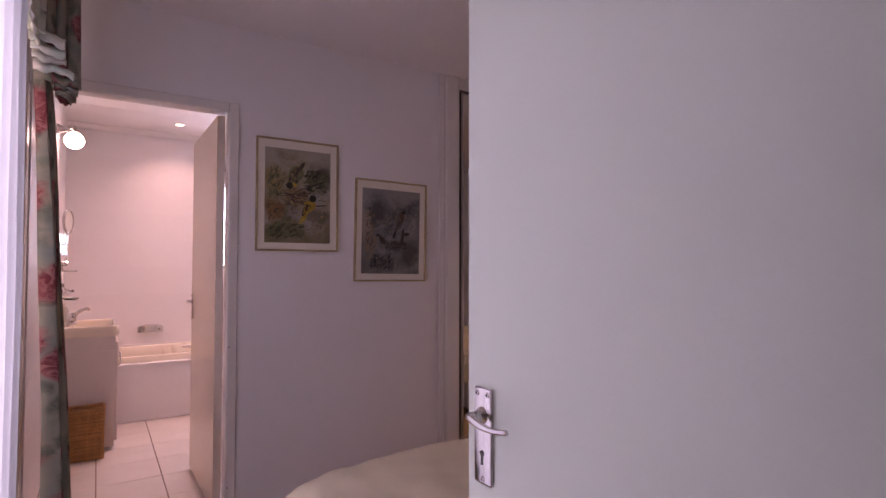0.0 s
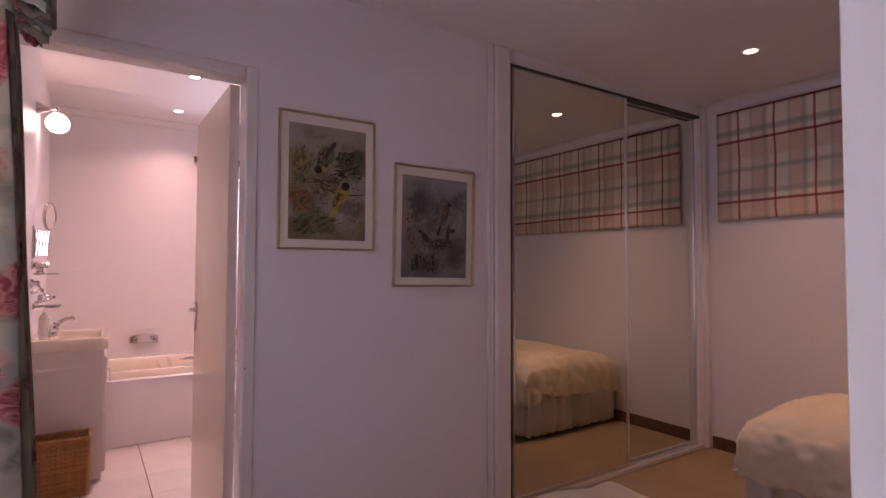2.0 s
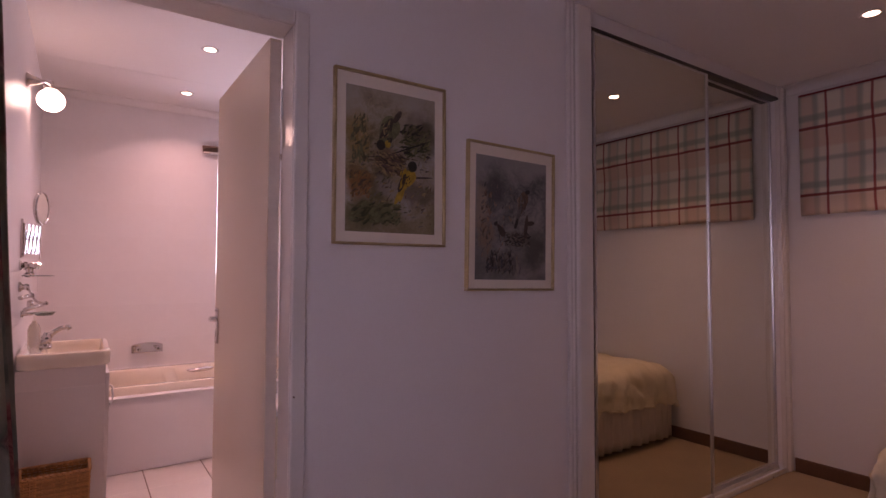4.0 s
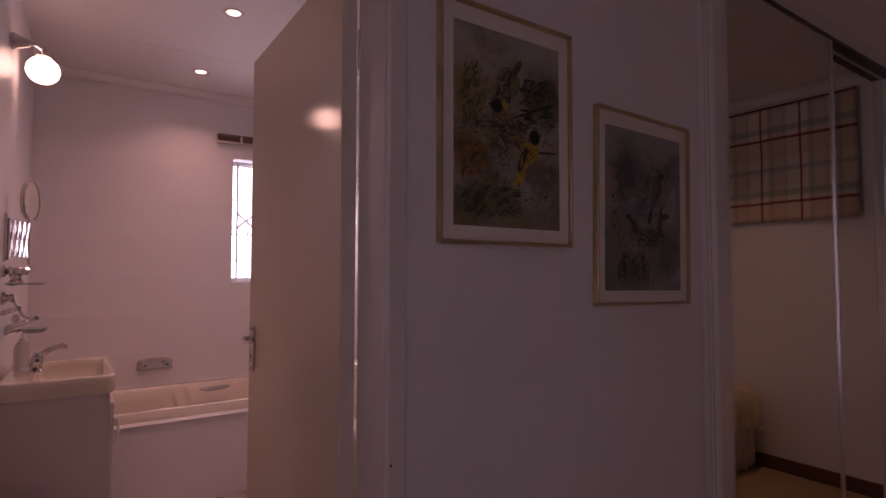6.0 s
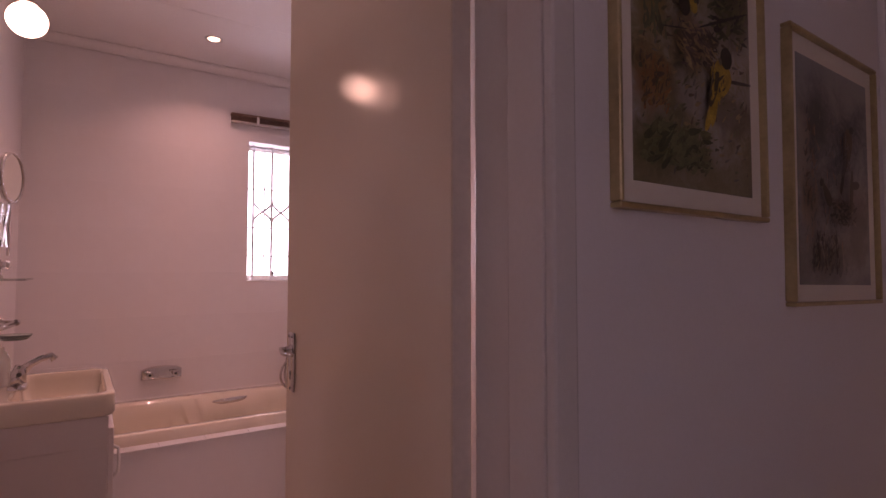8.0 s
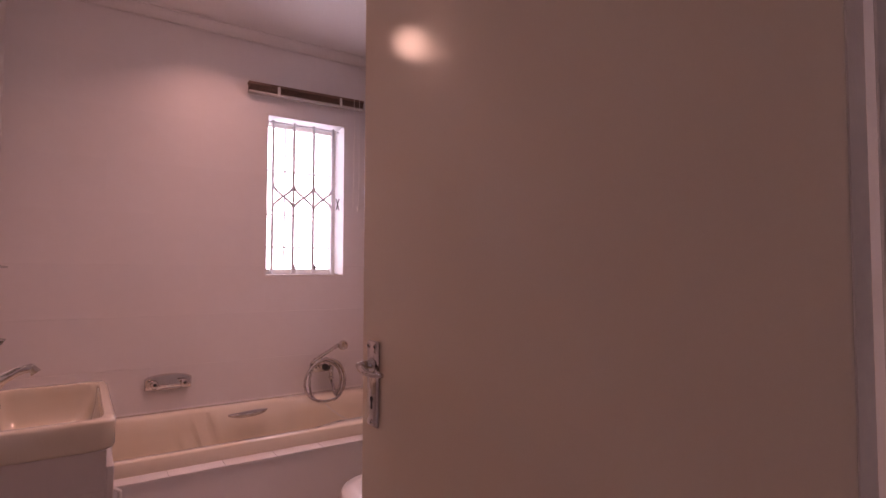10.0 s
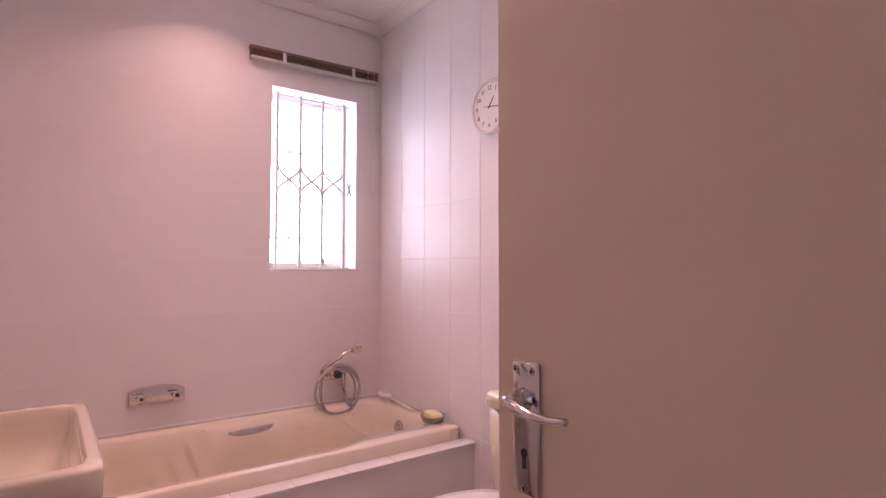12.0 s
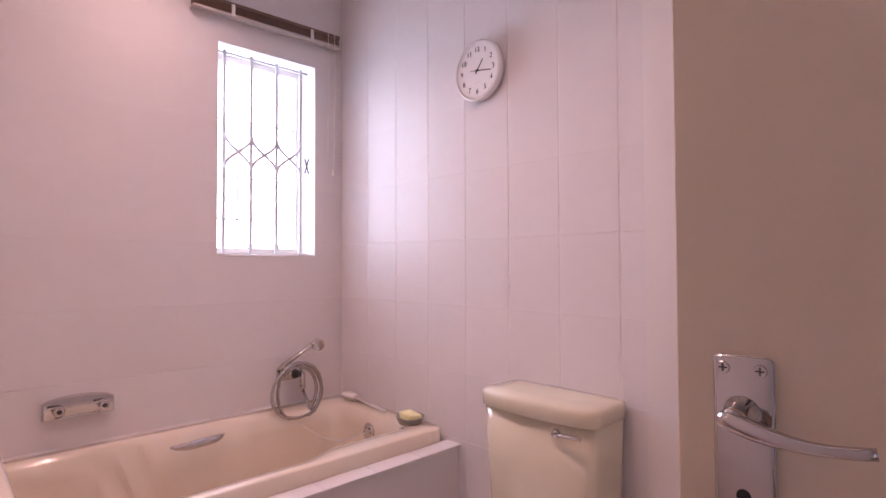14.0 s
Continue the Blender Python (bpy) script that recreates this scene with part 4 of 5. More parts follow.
downlight("downlight", 2.83, 1.86, BZ, LAMP_BED, "round white recessed downlight in the bedroom ceiling", 105, (1.0, 0.74, 0.60))
downlight("downlight", 0.464, 4.258, WZ, LAMP_BATH, "round white recessed downlight in the bathroom ceiling")
downlight("downlight", 0.479, 5.18, WZ, LAMP_BATH * 0.62, "round white recessed downlight over the bath")

# ---- bathroom: window ----
win = thing("window_2", "small white steel window with cottage panes", "window", kind="structure")
wy = WY1 + 0.15
x0, x1, z0, z1 = WIN
for a, b, c, d in ((x0, x1, z0, z0 + 0.04), (x0, x1, z1 - 0.03, z1), (x0, x0 + 0.03, z0 + 0.04, z1 - 0.03), (x1 - 0.03, x1, z0 + 0.04, z1 - 0.03)):
    part("window_frame", box(a, b, wy - 0.02, wy + 0.02, c, d, 0.003), M_TRIM, win)
for z in (z0 + 0.17, z0 + 0.36, z0 + 0.62):
    part("glazing_bar", box(x0 + 0.03, x1 - 0.03, wy - 0.008, wy + 0.008, z - 0.004, z + 0.004, 0.0015), M_TRIM, win)
part("mullion", box(x0 + 0.140, x0 + 0.148, wy - 0.010, wy + 0.010, z0 + 0.04, z1 - 0.03, 0.002), M_TRIM, win)
pane = part("pane", box(x0 + 0.03, x1 - 0.03, wy - 0.002, wy + 0.002, z0 + 0.04, z1 - 0.03), M_GLASS, win)
pane.visible_shadow = False
part("sill", box(x0 + 0.001, x1 - 0.001, WY1 + 0.001, wy - 0.02, z0, z0 + 0.010, 0.003), M_TRIM, win)
for k, x in enumerate((x0 + 0.194, x0 + 0.321)):
    bm = turned([(0, 0), (0.007, 0), (0.010, 0.006), (0.006, 0.016), (0.009, 0.024), (0, 0.030)], 10, Matrix.Translation((x, wy - 0.034, z0 + 0.041)))
    add_box(bm, x - 0.022, x + 0.022, wy - 0.038, wy - 0.030, z0 + 0.050, z0 + 0.057, 0.002)
    add_box(bm, x - 0.012, x + 0.012, wy - 0.040, wy - 0.018, z0 + 0.0385, z0 + 0.044, 0.002)
    part("catch", bm, M_BRONZE, win, "small dark window catch")

bars = thing("burglar_bars", "white painted burglar bars with crossed ornamental curves", "window bars")
by = WY1 + 0.045
xs = [x0 + 0.043 + 0.120 * i for i in range(4)]
for x in xs:
    part("bar", box(x - 0.0062, x + 0.0062, by - 0.006, by + 0.006, z0 + 0.012, z1 - 0.012, 0.001), M_BARS, bars)
for z in (z0 + 0.008, z1 - 0.030):
    part("rail", box(x0 + 0.001, x1 - 0.015, by - 0.004, by + 0.004, z, z + 0.008), M_BARS, bars)
for a, b in zip(xs, xs[1:]):
    mid, zc, hh = (a + b) / 2, z0 + 0.457, 0.076
    for s in (1, -1):
        bm = tube([(mid + s * (b - a) / 2 * math.sin(q * math.pi / 2), by - 0.006, zc + hh * (0.92 * q + 0.08 * q ** 3)) for q in [i / 8 - 1 for i in range(17)]], 0.0068, 8)
        part("curve", bm, M_BARS, bars, smooth=True)
bm = tube([(x1 - 0.008, by, z0 + 0.47), (x1 - 0.018, by, z0 + 0.435), (x1 - 0.008, by, z0 + 0.40)], 0.0035, 8)
add_tube(bm, [(x1 - 0.028, by, z0 + 0.47), (x1 - 0.018, by, z0 + 0.435), (x1 - 0.028, by, z0 + 0.40)], 0.0035, 8)
part("end_scroll", bm, M_BRONZE, bars, "small dark bar end")

vb = thing("venetian_blind", "dark brown venetian blind fully raised above the window", "blind", m=facing("-y", (1.004, WY1 - 0.008, 2.214)) @ pose(0, 0, 0, 0, 0, 0.9))
part("headrail", box(-0.343, 0.343, 0.014, 0.031, 0.002, 0.036, 0.003), M_SLAT, vb)
for i in range(7):
    part("slat", box(-0.340, 0.340, -0.016 + i * 0.0042, -0.0136 + i * 0.0042, 0.003, 0.034, 0.0008, 1), M_SLAT, vb)
part("bottom_rail", box(-0.342, 0.342, -0.031, -0.018, 0.002, 0.037, 0.003), M_RAIL, vb, "pale bottom rail")
for x in (-0.180, 0.191):
    part("bracket", box(x - 0.008, x + 0.008, -0.026, 0.022, 0.034, 0.040, 0.002), M_SEAT, vb, "pale ladder clip")
for x in (0.275, 0.310):
    part("cord", tube([(x, 0.03, 0.040), (x + 0.002, -0.15, 0.041), (x - 0.006, -0.62, 0.03)], 0.0014, 6), M_CORD, vb)
part("tassel", turned([(0.002, 0), (0.006, -0.012), (0.005, -0.03), (0, -0.032)], 10, Matrix.Translation((0.30, -0.62, 0.03)) @ pose(0, 0, 0, -90)), M_CORD, vb)

# ---- bathroom: bath ----
LEDGE, RIM, BFRONT = 0.460, 0.510, 4.860
bath = thing("bathtub", "ivory acrylic bath with chrome grips, built in behind a ledge", "bath")
cx, cy = (WX0 + WX1) / 2, (BFRONT + WY1) / 2
hx, hy = (WX1 - WX0) / 2 - 0.008, (WY1 - BFRONT) / 2 - 0.006
bm = bmesh.new()
rings = [rounded(cx, cy, hx, hy, LEDGE - 0.02, 30, 320), rounded(cx, cy, hx, hy, RIM - 0.006, 30, 320), rounded(cx, cy, hx - 0.006, hy - 0.006, RIM, 26, 320),
         rounded(cx + 0.01, cy - 0.005, hx - 0.075, hy - 0.055, RIM - 0.002, 9, 320), rounded(cx + 0.01, cy - 0.005, hx - 0.092, hy - 0.072, RIM - 0.016, 8, 320)]
for k in range(1, 9):
    f = k / 8
    left, right = 0.34 * f ** 1.1, 0.075 * f
    rings.append(rounded(cx + 0.01 + (left - right) / 2, cy - 0.005, hx - 0.092 - (left + right) / 2, hy - 0.072 - 0.045 * f - 0.03 * f ** 4, RIM - 0.016 - 0.375 * math.sin(f * math.pi / 2) ** 1.1, 7 - 2 * f, 320))
rings.append(rounded(cx + 0.15, cy - 0.005, 0.30, 0.10, RIM - 0.402, 4, 320))


def soft_step(x, a, b):
    k = min(1.0, max(0.0, (x - a) / (b - a)))
    return k * k * (3 - 2 * k)


# the elbow rest bulges below the rim; the tap end is narrower from the rim down
for k in range(3, len(rings) - 2):
    f = max(0, k - 4) / 8
    ring = []
    for x, y, z in rings[k]:
        lo = 0.560 - 0.50 * f
        rest = (soft_step(x, lo - 0.009, lo + 0.009) - soft_step(x, 0.74, 0.90)) * soft_step(f, 0.0, 0.10) * 0.042 * (1 - 0.5 * f)
        narrow = (soft_step(x, 0.80 - 0.16 * f, 0.95 - 0.10 * f) - 0.55 * soft_step(x, 1.12, 1.27)) * 0.052 * (1 - 0.3 * f)
        side = soft_step(abs(y - cy), 0.06, 0.16)
        ring.append((x, y + math.copysign((rest + narrow * (0.55 if y > cy else 1.0)) * side, cy - y), z))
    rings[k] = ring
add_rings(bm, rings, close_start=False)
part("shell", bm, M_BATH, bath, smooth=True)
wav = bath.children[0].modifiers.new("round", "BEVEL")
wav.width, wav.segments, wav.limit_method, wav.angle_limit = 0.005, 2, "ANGLE", radians(50)


def bath_grip(x, y, z, s):
    g = part("grip", tube([(x + 0.095 * q, y - s * 0.032 * (1 - q ** 4), z + 0.004 * q) for q in [i / 10 - 1 for i in range(21)]], [0.005 + 0.011 * (1 - abs(i / 10 - 1) ** 3) for i in range(21)], 12), M_CHROME, bath, "chrome bath grip", smooth=True)
    return g


bath_grip(0.656, 5.448, 0.484, 1)
of = part("overflow", turned([(0, 0), (0.036, 0), (0.037, 0.004), (0.031, 0.009), (0.024, 0.008), (0.014, 0.011), (0, 0.011)], 28, facing("-x", (1.285, 5.235, 0.428)) @ pose(0, 0, 0, -6)), M_CHROME, bath, "round chrome overflow", smooth=True)
for i in range(6):
    a = math.pi * i / 3
    part("slot", turned([(0, 0), (0.0036, 0), (0.0036, 0.0012), (0, 0.0012)], 8, facing("-x", (1.285, 5.235, 0.428)) @ pose(0.0185 * math.cos(a), 0.0185 * math.sin(a), 0.0085)), M_BLACK, of)
pts = [(1.280 - 0.23 * s, 5.245 + 0.290 * s, 0.425 + 0.082 * s - 0.085 * math.sin(math.pi * s) * (1 - 0.25 * s)) for s in [i / 20 for i in range(21)]]
part("plug_chain", tube(pts, 0.0018, 6), M_ALU, bath, "ball chain of the plug")
seal = structure("trim_seal", box(WX0 + 0.006, WX1 - 0.006, WY1 - 0.010, WY1 - 0.004, RIM - 0.004, RIM + 0.006, 0.002), M_GROUT, "silicone seal along the bath", "trim")

# the tiled front of the bath
bath_front = structure("bath_surround", box(WX0, WX1, 4.806, BFRONT + 0.02, 0, LEDGE - 0.008), M_TILE, "white tiled bath surround with a narrow ledge", "surround")
part("panel", box(WX0 + 0.001, WX1 - 0.001, 4.798, 4.8055, 0.004, LEDGE - 0.009, 0.0015), M_TILE, bath_front)
n = 9
for i in range(n):
    w = (WX1 - WX0) / n
    part("tile", box(WX0 + i * w + 0.0006, WX0 + (i + 1) * w - 0.0006, 4.786, BFRONT - 0.001, LEDGE - 0.0075, LEDGE, 0.0015, 1), M_TILE, bath_front)

tap = thing("bath_filler", "arched chrome wall plate with two short taps over the bath", "taps", m=facing("-y", (0.304, WY1 - 0.006, 0.654)))
bm = bmesh.new()
prof = [(-0.105, -0.034), (0.105, -0.034), (0.105, 0.020)] + [(0.105 - 0.21 * i / 12, 0.020 + 0.020 * math.sin(math.pi * i / 12) ** 0.6) for i in range(1, 12)] + [(-0.105, 0.020)]
add_rings(bm, [[(x, y, z) for x, y in prof] for z in (0.0, 0.020)] + [[(x * 0.96, y * 0.92, 0.026) for x, y in prof]])
part("plate", bm, M_CHROME, tap)
for x in (-0.062, 0.070):
    k = part("knob", turned([(0.013, 0.02), (0.016, 0.03), (0.017, 0.048), (0.012, 0.054), (0, 0.055)], 18, Matrix.Translation((x, -0.004, 0))), M_CHROME, tap, smooth=True)
    part("knob_cap", turned([(0, 0.0552), (0.008, 0.0552), (0.007, 0.058), (0, 0.058)], 14, Matrix.Translation((x, -0.004, 0))), M_BLACK, k, "dark knob cap")
    part("lever", box(x - 0.030, x + 0.004, 0.006, 0.013, 0.036, 0.046, 0.003), M_CHROME, k)
part("lip", tube([(-0.07, -0.030, 0.026), (0.06, -0.030, 0.026)], 0.004, 8), M_CHROME, tap)

sh = thing("hand_shower", "chrome bath mixer with hand shower and coiled metal hose", "shower", m=facing("-y", (1.098, WY1 - 0.006, 0.650)))
part("mixer_plate", box(-0.058, 0.062, -0.030, 0.030, 0, 0.016, 0.006, 3), M_CHROME, sh, smooth=True)
part("mixer_body", tube([(-0.03, 0.006, 0.03), (0.055, 0.010, 0.035)], [0.018, 0.015], 14), M_CHROME, sh, smooth=True)
part("mixer_knob", turned([(0.012, 0.016), (0.019, 0.032), (0.019, 0.055), (0, 0.058)], 18, Matrix.Translation((0.012, 0.004, 0))), M_BLACK, sh, "dark mixer knob", smooth=True)
part("diverter", tube([(0.050, 0.022, 0.038), (0.050, 0.002, 0.042), (0.050, -0.040, 0.044), (0.050, -0.076, 0.045)], [0.012, 0.0145, 0.013, 0.010], 14), M_CHROME, sh, smooth=True)
part("diverter_collar", turned([(0.0112, 0), (0.0155, 0.003), (0.0155, 0.012), (0.0112, 0.015)], 16, Matrix.Translation((0.050, -0.068, 0.045)) @ pose(0, 0, 0, -90)), M_CHROME, sh, smooth=True)
part("holder", tube([(-0.05, 0.02, 0.01), (-0.052, 0.038, 0.045), (-0.046, 0.05, 0.055)], [0.010, 0.012, 0.014], 12), M_CHROME, sh, smooth=True)
hd = part("handset", tube([(-0.072, 0.030, 0.055), (-0.03, 0.062, 0.062), (0.045, 0.108, 0.072), (0.082, 0.128, 0.076)], [0.012, 0.011, 0.010, 0.012], 12), M_CHROME, sh, smooth=True)
part("spray_head", turned([(0.008, -0.008), (0.026, -0.004), (0.030, 0.006), (0.028, 0.013), (0.023, 0.014), (0.020, 0.010), (0, 0.010)], 24, pose(0.108, 0.128, 0.078, 18, -12, 0)), M_CHROME, hd, "round spray head", smooth=True)
hose = []
for i in range(61):
    a = radians(150 - 930 * i / 60)
    hose.append((-0.006 + (0.108 - 0.018 * math.sin(i * 0.11)) * math.cos(a), -0.068 + (0.120 - 0.012 * math.sin(i * 0.2)) * math.sin(a), 0.098 + 0.018 * i / 60))
part("hose", tube([(-0.072, 0.030, 0.055)] + hose + [(0.056, -0.118, 0.075), (0.050, -0.076, 0.046)], 0.0072, 8), M_HOSE, sh, "flexible chrome hose", smooth=True)

# things on the bath's end ledge
brush = thing("bath_brush", "long-handled white bath brush lying on the bath corner", "brush", m=pose(1.338, 5.375, RIM, 0, 0, 84))
part("back", add_rings(bmesh.new(), [rounded(0.10, 0, 0.060, 0.032, 0.016, 2.3, 24), rounded(0.10, 0, 0.062, 0.034, 0.024, 2.3, 24), rounded(0.10, 0, 0.048, 0.024, 0.032, 2.3, 24)]), M_SEAT, brush, smooth=True)
part("bristles", add_rings(bmesh.new(), [rounded(0.10, 0, 0.050, 0.026, 0.001, 2.3, 24), rounded(0.10, 0, 0.052, 0.028, 0.017, 2.3, 24)]), M_MAT, brush, "pale bristles")
part("handle", tube([(0.045, 0, 0.022), (-0.08, 0, 0.014), (-0.21, 0, 0.012)], [0.010, 0.0085, 0.010], 10, 0.7), M_SEAT, brush, smooth=True)
dish = thing("soap_dish", "milky plastic soap dish on the bath corner", "soap dish", m=Matrix.Translation((1.315, 5.00, RIM)))
part("bowl", turned([(0, 0.0), (0.046, 0.0), (0.056, 0.022), (0.058, 0.026), (0.053, 0.024), (0.044, 0.008), (0, 0.006)], 28), M_SOAP, dish, smooth=True)
sponge = thing("sponge", "pale yellow sponge lying in the soap dish", "sponge", m=pose(1.315, 5.00, RIM + 0.012, 0, 0, 78))
part("foam", box(-0.046, 0.046, -0.028, 0.028, 0, 0.028, 0.007, 2), M_SPONGE, sponge, smooth=True)

# ---- bathroom: toilet ----
toilet = thing("toilet", "ivory ceramic toilet with boxy cistern and white seat", "toilet")
ty = 4.306


def bowed(cx_, hx_, hy_, z, power, bow):
    """A rounded rectangle whose front (towards -x) is bowed outwards."""
    return [(x - (bow * max(0.0, 1 - ((y - ty) / hy_) ** 2) if x < cx_ else 0), y, z) for x, y, z in rounded(cx_, ty, hx_, hy_, z, power, 96)]


part("cistern", add_rings(bmesh.new(), [bowed(1.290, 0.080, 0.176, 0.345, 9, 0.010), bowed(1.288, 0.086, 0.180, 0.365, 10, 0.012), bowed(1.287, 0.090, 0.190, 0.52, 11, 0.014), bowed(1.286, 0.092, 0.196, 0.705, 12, 0.016)]), M_IVORY, toilet, smooth=True)
part("cistern_lid", add_rings(bmesh.new(), [bowed(1.284, 0.092, 0.199, 0.700, 9, 0.018), bowed(1.282, 0.096, 0.205, 0.704, 9, 0.020), bowed(1.282, 0.0965, 0.207, 0.738, 9, 0.021), bowed(1.283, 0.094, 0.204, 0.747, 9, 0.020), bowed(1.284, 0.086, 0.196, 0.752, 8, 0.018), bowed(1.286, 0.05, 0.15, 0.7545, 6, 0.010)]), M_IVORY, toilet, smooth=True)
fl = part("flush_lever", turned([(0.012, 0), (0.013, 0.008), (0.010, 0.014), (0, 0.016)], 18, facing("-x", (1.184, ty - 0.090, 0.674))), M_CHROME, toilet, "chrome flush lever", smooth=True)
part("lever_arm", tube([(1.171, ty - 0.090, 0.674), (1.168, ty - 0.12, 0.675), (1.170, ty - 0.172, 0.677)], [0.005, 0.0048, 0.0055], 10), M_CHROME, fl, smooth=True)
bm = bmesh.new()
add_rings(bm, [rounded(1.00, ty, 0.20, 0.115, 0.0, 3), rounded(1.00, ty, 0.17, 0.10, 0.10, 3), rounded(0.97, ty, 0.20, 0.13, 0.24, 2.6), rounded(0.945, ty, 0.245, 0.175, 0.36, 2.4), rounded(0.945, ty, 0.245, 0.178, 0.385, 2.4), rounded(0.945, ty, 0.20, 0.13, 0.388, 2.4), rounded(0.95, ty, 0.15, 0.09, 0.28, 2.2)])
add_box(bm, 1.13, 1.36, ty - 0.10, ty + 0.10, 0.22, 0.358, 0.02)
part("pan", bm, M_IVORY, toilet, smooth=True)
part("seat", add_rings(bmesh.new(), [rounded(0.945, ty, 0.252, 0.186, 0.388, 2.4), rounded(0.945, ty, 0.256, 0.190, 0.398, 2.4), rounded(0.945, ty, 0.252, 0.186, 0.408, 2.4)]), M_SEAT, toilet, "white plastic seat", smooth=True)
part("seat_lid", add_rings(bmesh.new(), [rounded(0.945, ty, 0.250, 0.184, 0.409, 2.4), rounded(0.945, ty, 0.256, 0.190, 0.416, 2.4), rounded(0.945, ty, 0.250, 0.184, 0.436, 2.4), rounded(0.95, ty, 0.20, 0.14, 0.444, 2.4)]), M_SEAT, toilet, "closed white lid", smooth=True)
for s in (-0.08, 0.08):
    part("hinge", turned([(0.014, 0), (0.014, 0.02), (0.010, 0.028), (0, 0.03)], 14, Matrix.Translation((1.165, ty + s, 0.386))), M_SEAT, toilet)

# ---- bathroom: clock ----
clock = thing("wall_clock", "round white wall clock with black numerals at quarter past one", "clock", m=facing("-x", (WX1 - 0.007, 4.665, 1.848)))
R = 0.112
part("case", turned([(0, 0), (R - 0.004, 0), (R, 0.006), (R, 0.022), (R - 0.004, 0.028), (R - 0.010, 0.029), (R - 0.012, 0.022), (0, 0.022)], 56), M_SEAT, clock, "white plastic case", smooth=True)
dial = part("dial", turned([(0, 0.0222), (R - 0.0125, 0.0222), (R - 0.0125, 0.0228), (0, 0.0228)], 56), M_DIAL, clock)
for h in range(1, 13):
    a = radians(90 - 30 * h)
    lettering(str(h), 0.026, pose(0.077 * math.cos(a), 0.077 * math.sin(a), 0.0234), dial, M_BLACK, "numeral")
for nm, ang, ln, w in (("hour_pointer", 90 - 38, 0.046, 0.0042), ("minute_pointer", 90 - 100, 0.068, 0.0032), ("second_pointer", 90 - 278, 0.034, 0.0014)):
    part(nm, box(-0.012, ln, -w / 2, w / 2, 0.0242, 0.0248), M_BLACK, clock, m=pose(0, 0, 0, 0, 0, ang))
part("pivot", turned([(0, 0.0236), (0.004, 0.0236), (0.004, 0.026), (0, 0.0262)], 12), M_BLACK, clock)
part("maker_mark", box(-0.012, 0.012, -0.046, -0.0435, 0.0229, 0.0232), M_ALU, dial)

# ---- bathroom: basin cabinet ----
VX, VY0, VY1, VZ = 0.010, 4.140, 4.720, 0.842
van = thing("basin_cabinet", "cream enamelled cabinet under the basin", "cabinet")
part("body", box(WX0 + 0.008, VX - 0.020, VY0 + 0.012, VY1 - 0.012, 0.02, VZ - 0.170, 0.002), M_CABINET, van)
for a, b, c, d in ((WX0 + 0.008, VX - 0.020, VY0 + 0.012, VY0 + 0.028), (WX0 + 0.008, VX - 0.020, VY1 - 0.028, VY1 - 0.012), (VX - 0.036, VX - 0.020, VY0 + 0.028, VY1 - 0.028), (WX0 + 0.008, WX0 + 0.024, VY0 + 0.028, VY1 - 0.028)):
    part("panel", box(a, b, c, d, VZ - 0.170, VZ - 0.076), M_CABINET, van)
part("plinth", box(WX0 + 0.008, VX - 0.075, VY0 + 0.022, VY1 - 0.022, 0.0, 0.0205), M_SKIRT, van)
for a, b in ((VY0 + 0.012, (VY0 + VY1) / 2 - 0.001), ((VY0 + VY1) / 2 + 0.001, VY1 - 0.012)):
    dr = part("door", box(VX - 0.020, VX - 0.003, a, b, 0.06, VZ - 0.115, 0.003), M_CABINET, van)
    hy_ = a + 0.035 if a < 4.3 else b - 0.035
    part("handle", tube([(VX - 0.004, hy_, 0.56), (VX + 0.012, hy_, 0.57), (VX + 0.014, hy_, 0.61), (VX + 0.012, hy_, 0.65), (VX - 0.004, hy_, 0.66)], 0.005, 10), M_SEAT, dr, "white bow handle", smooth=True)
basin = thing("washbasin", "cream ceramic basin set on the cabinet", "basin")
bcx, bcy, bhx, bhy = (WX0 + 0.006 + VX) / 2, (VY0 + VY1) / 2, (VX - WX0 - 0.006) / 2, (VY1 - VY0) / 2
bm = bmesh.new()
add_rings(bm, [rounded(bcx, bcy, bhx - 0.010, bhy - 0.010, VZ - 0.075, 16, 64), rounded(bcx, bcy, bhx, bhy, VZ - 0.066, 20, 64), rounded(bcx, bcy, bhx, bhy, VZ - 0.008, 24, 64), rounded(bcx, bcy, bhx - 0.003, bhy - 0.003, VZ - 0.003, 24, 64), rounded(bcx, bcy, bhx - 0.009, bhy - 0.009, VZ, 22, 64),
               rounded(bcx + 0.034, bcy, bhx - 0.058, bhy - 0.030, VZ - 0.001, 14, 64)], close_start=False, close_end=False)
part("rim", bm, M_BATH, basin, smooth=True)
bm = bmesh.new()
add_rings(bm, [rounded(bcx + 0.034, bcy, bhx - 0.058, bhy - 0.030, VZ - 0.001, 14, 64)]
          + [rounded(bcx + 0.034, bcy, bhx - 0.063 - 0.115 * f ** 2.2, bhy - 0.035 - 0.19 * f ** 2.2, VZ - 0.006 - 0.148 * math.sin(f * math.pi / 2) ** 0.9, 12 - 8 * f, 64) for f in [k / 12 for k in range(13)]], close_start=False)
part("bowl", bm, M_BATH, basin, smooth=True)
part("waste", turned([(0, 0), (0.022, 0), (0.022, 0.003), (0.012, 0.004), (0, 0.002)], 20, Matrix.Translation((bcx + 0.034, bcy, VZ - 0.1530))), M_CHROME, basin, "chrome waste", smooth=True)
mix = thing("basin_mixer", "chrome basin mixer with a long swivel spout", "tap", m=pose(-0.265, 4.40, VZ))
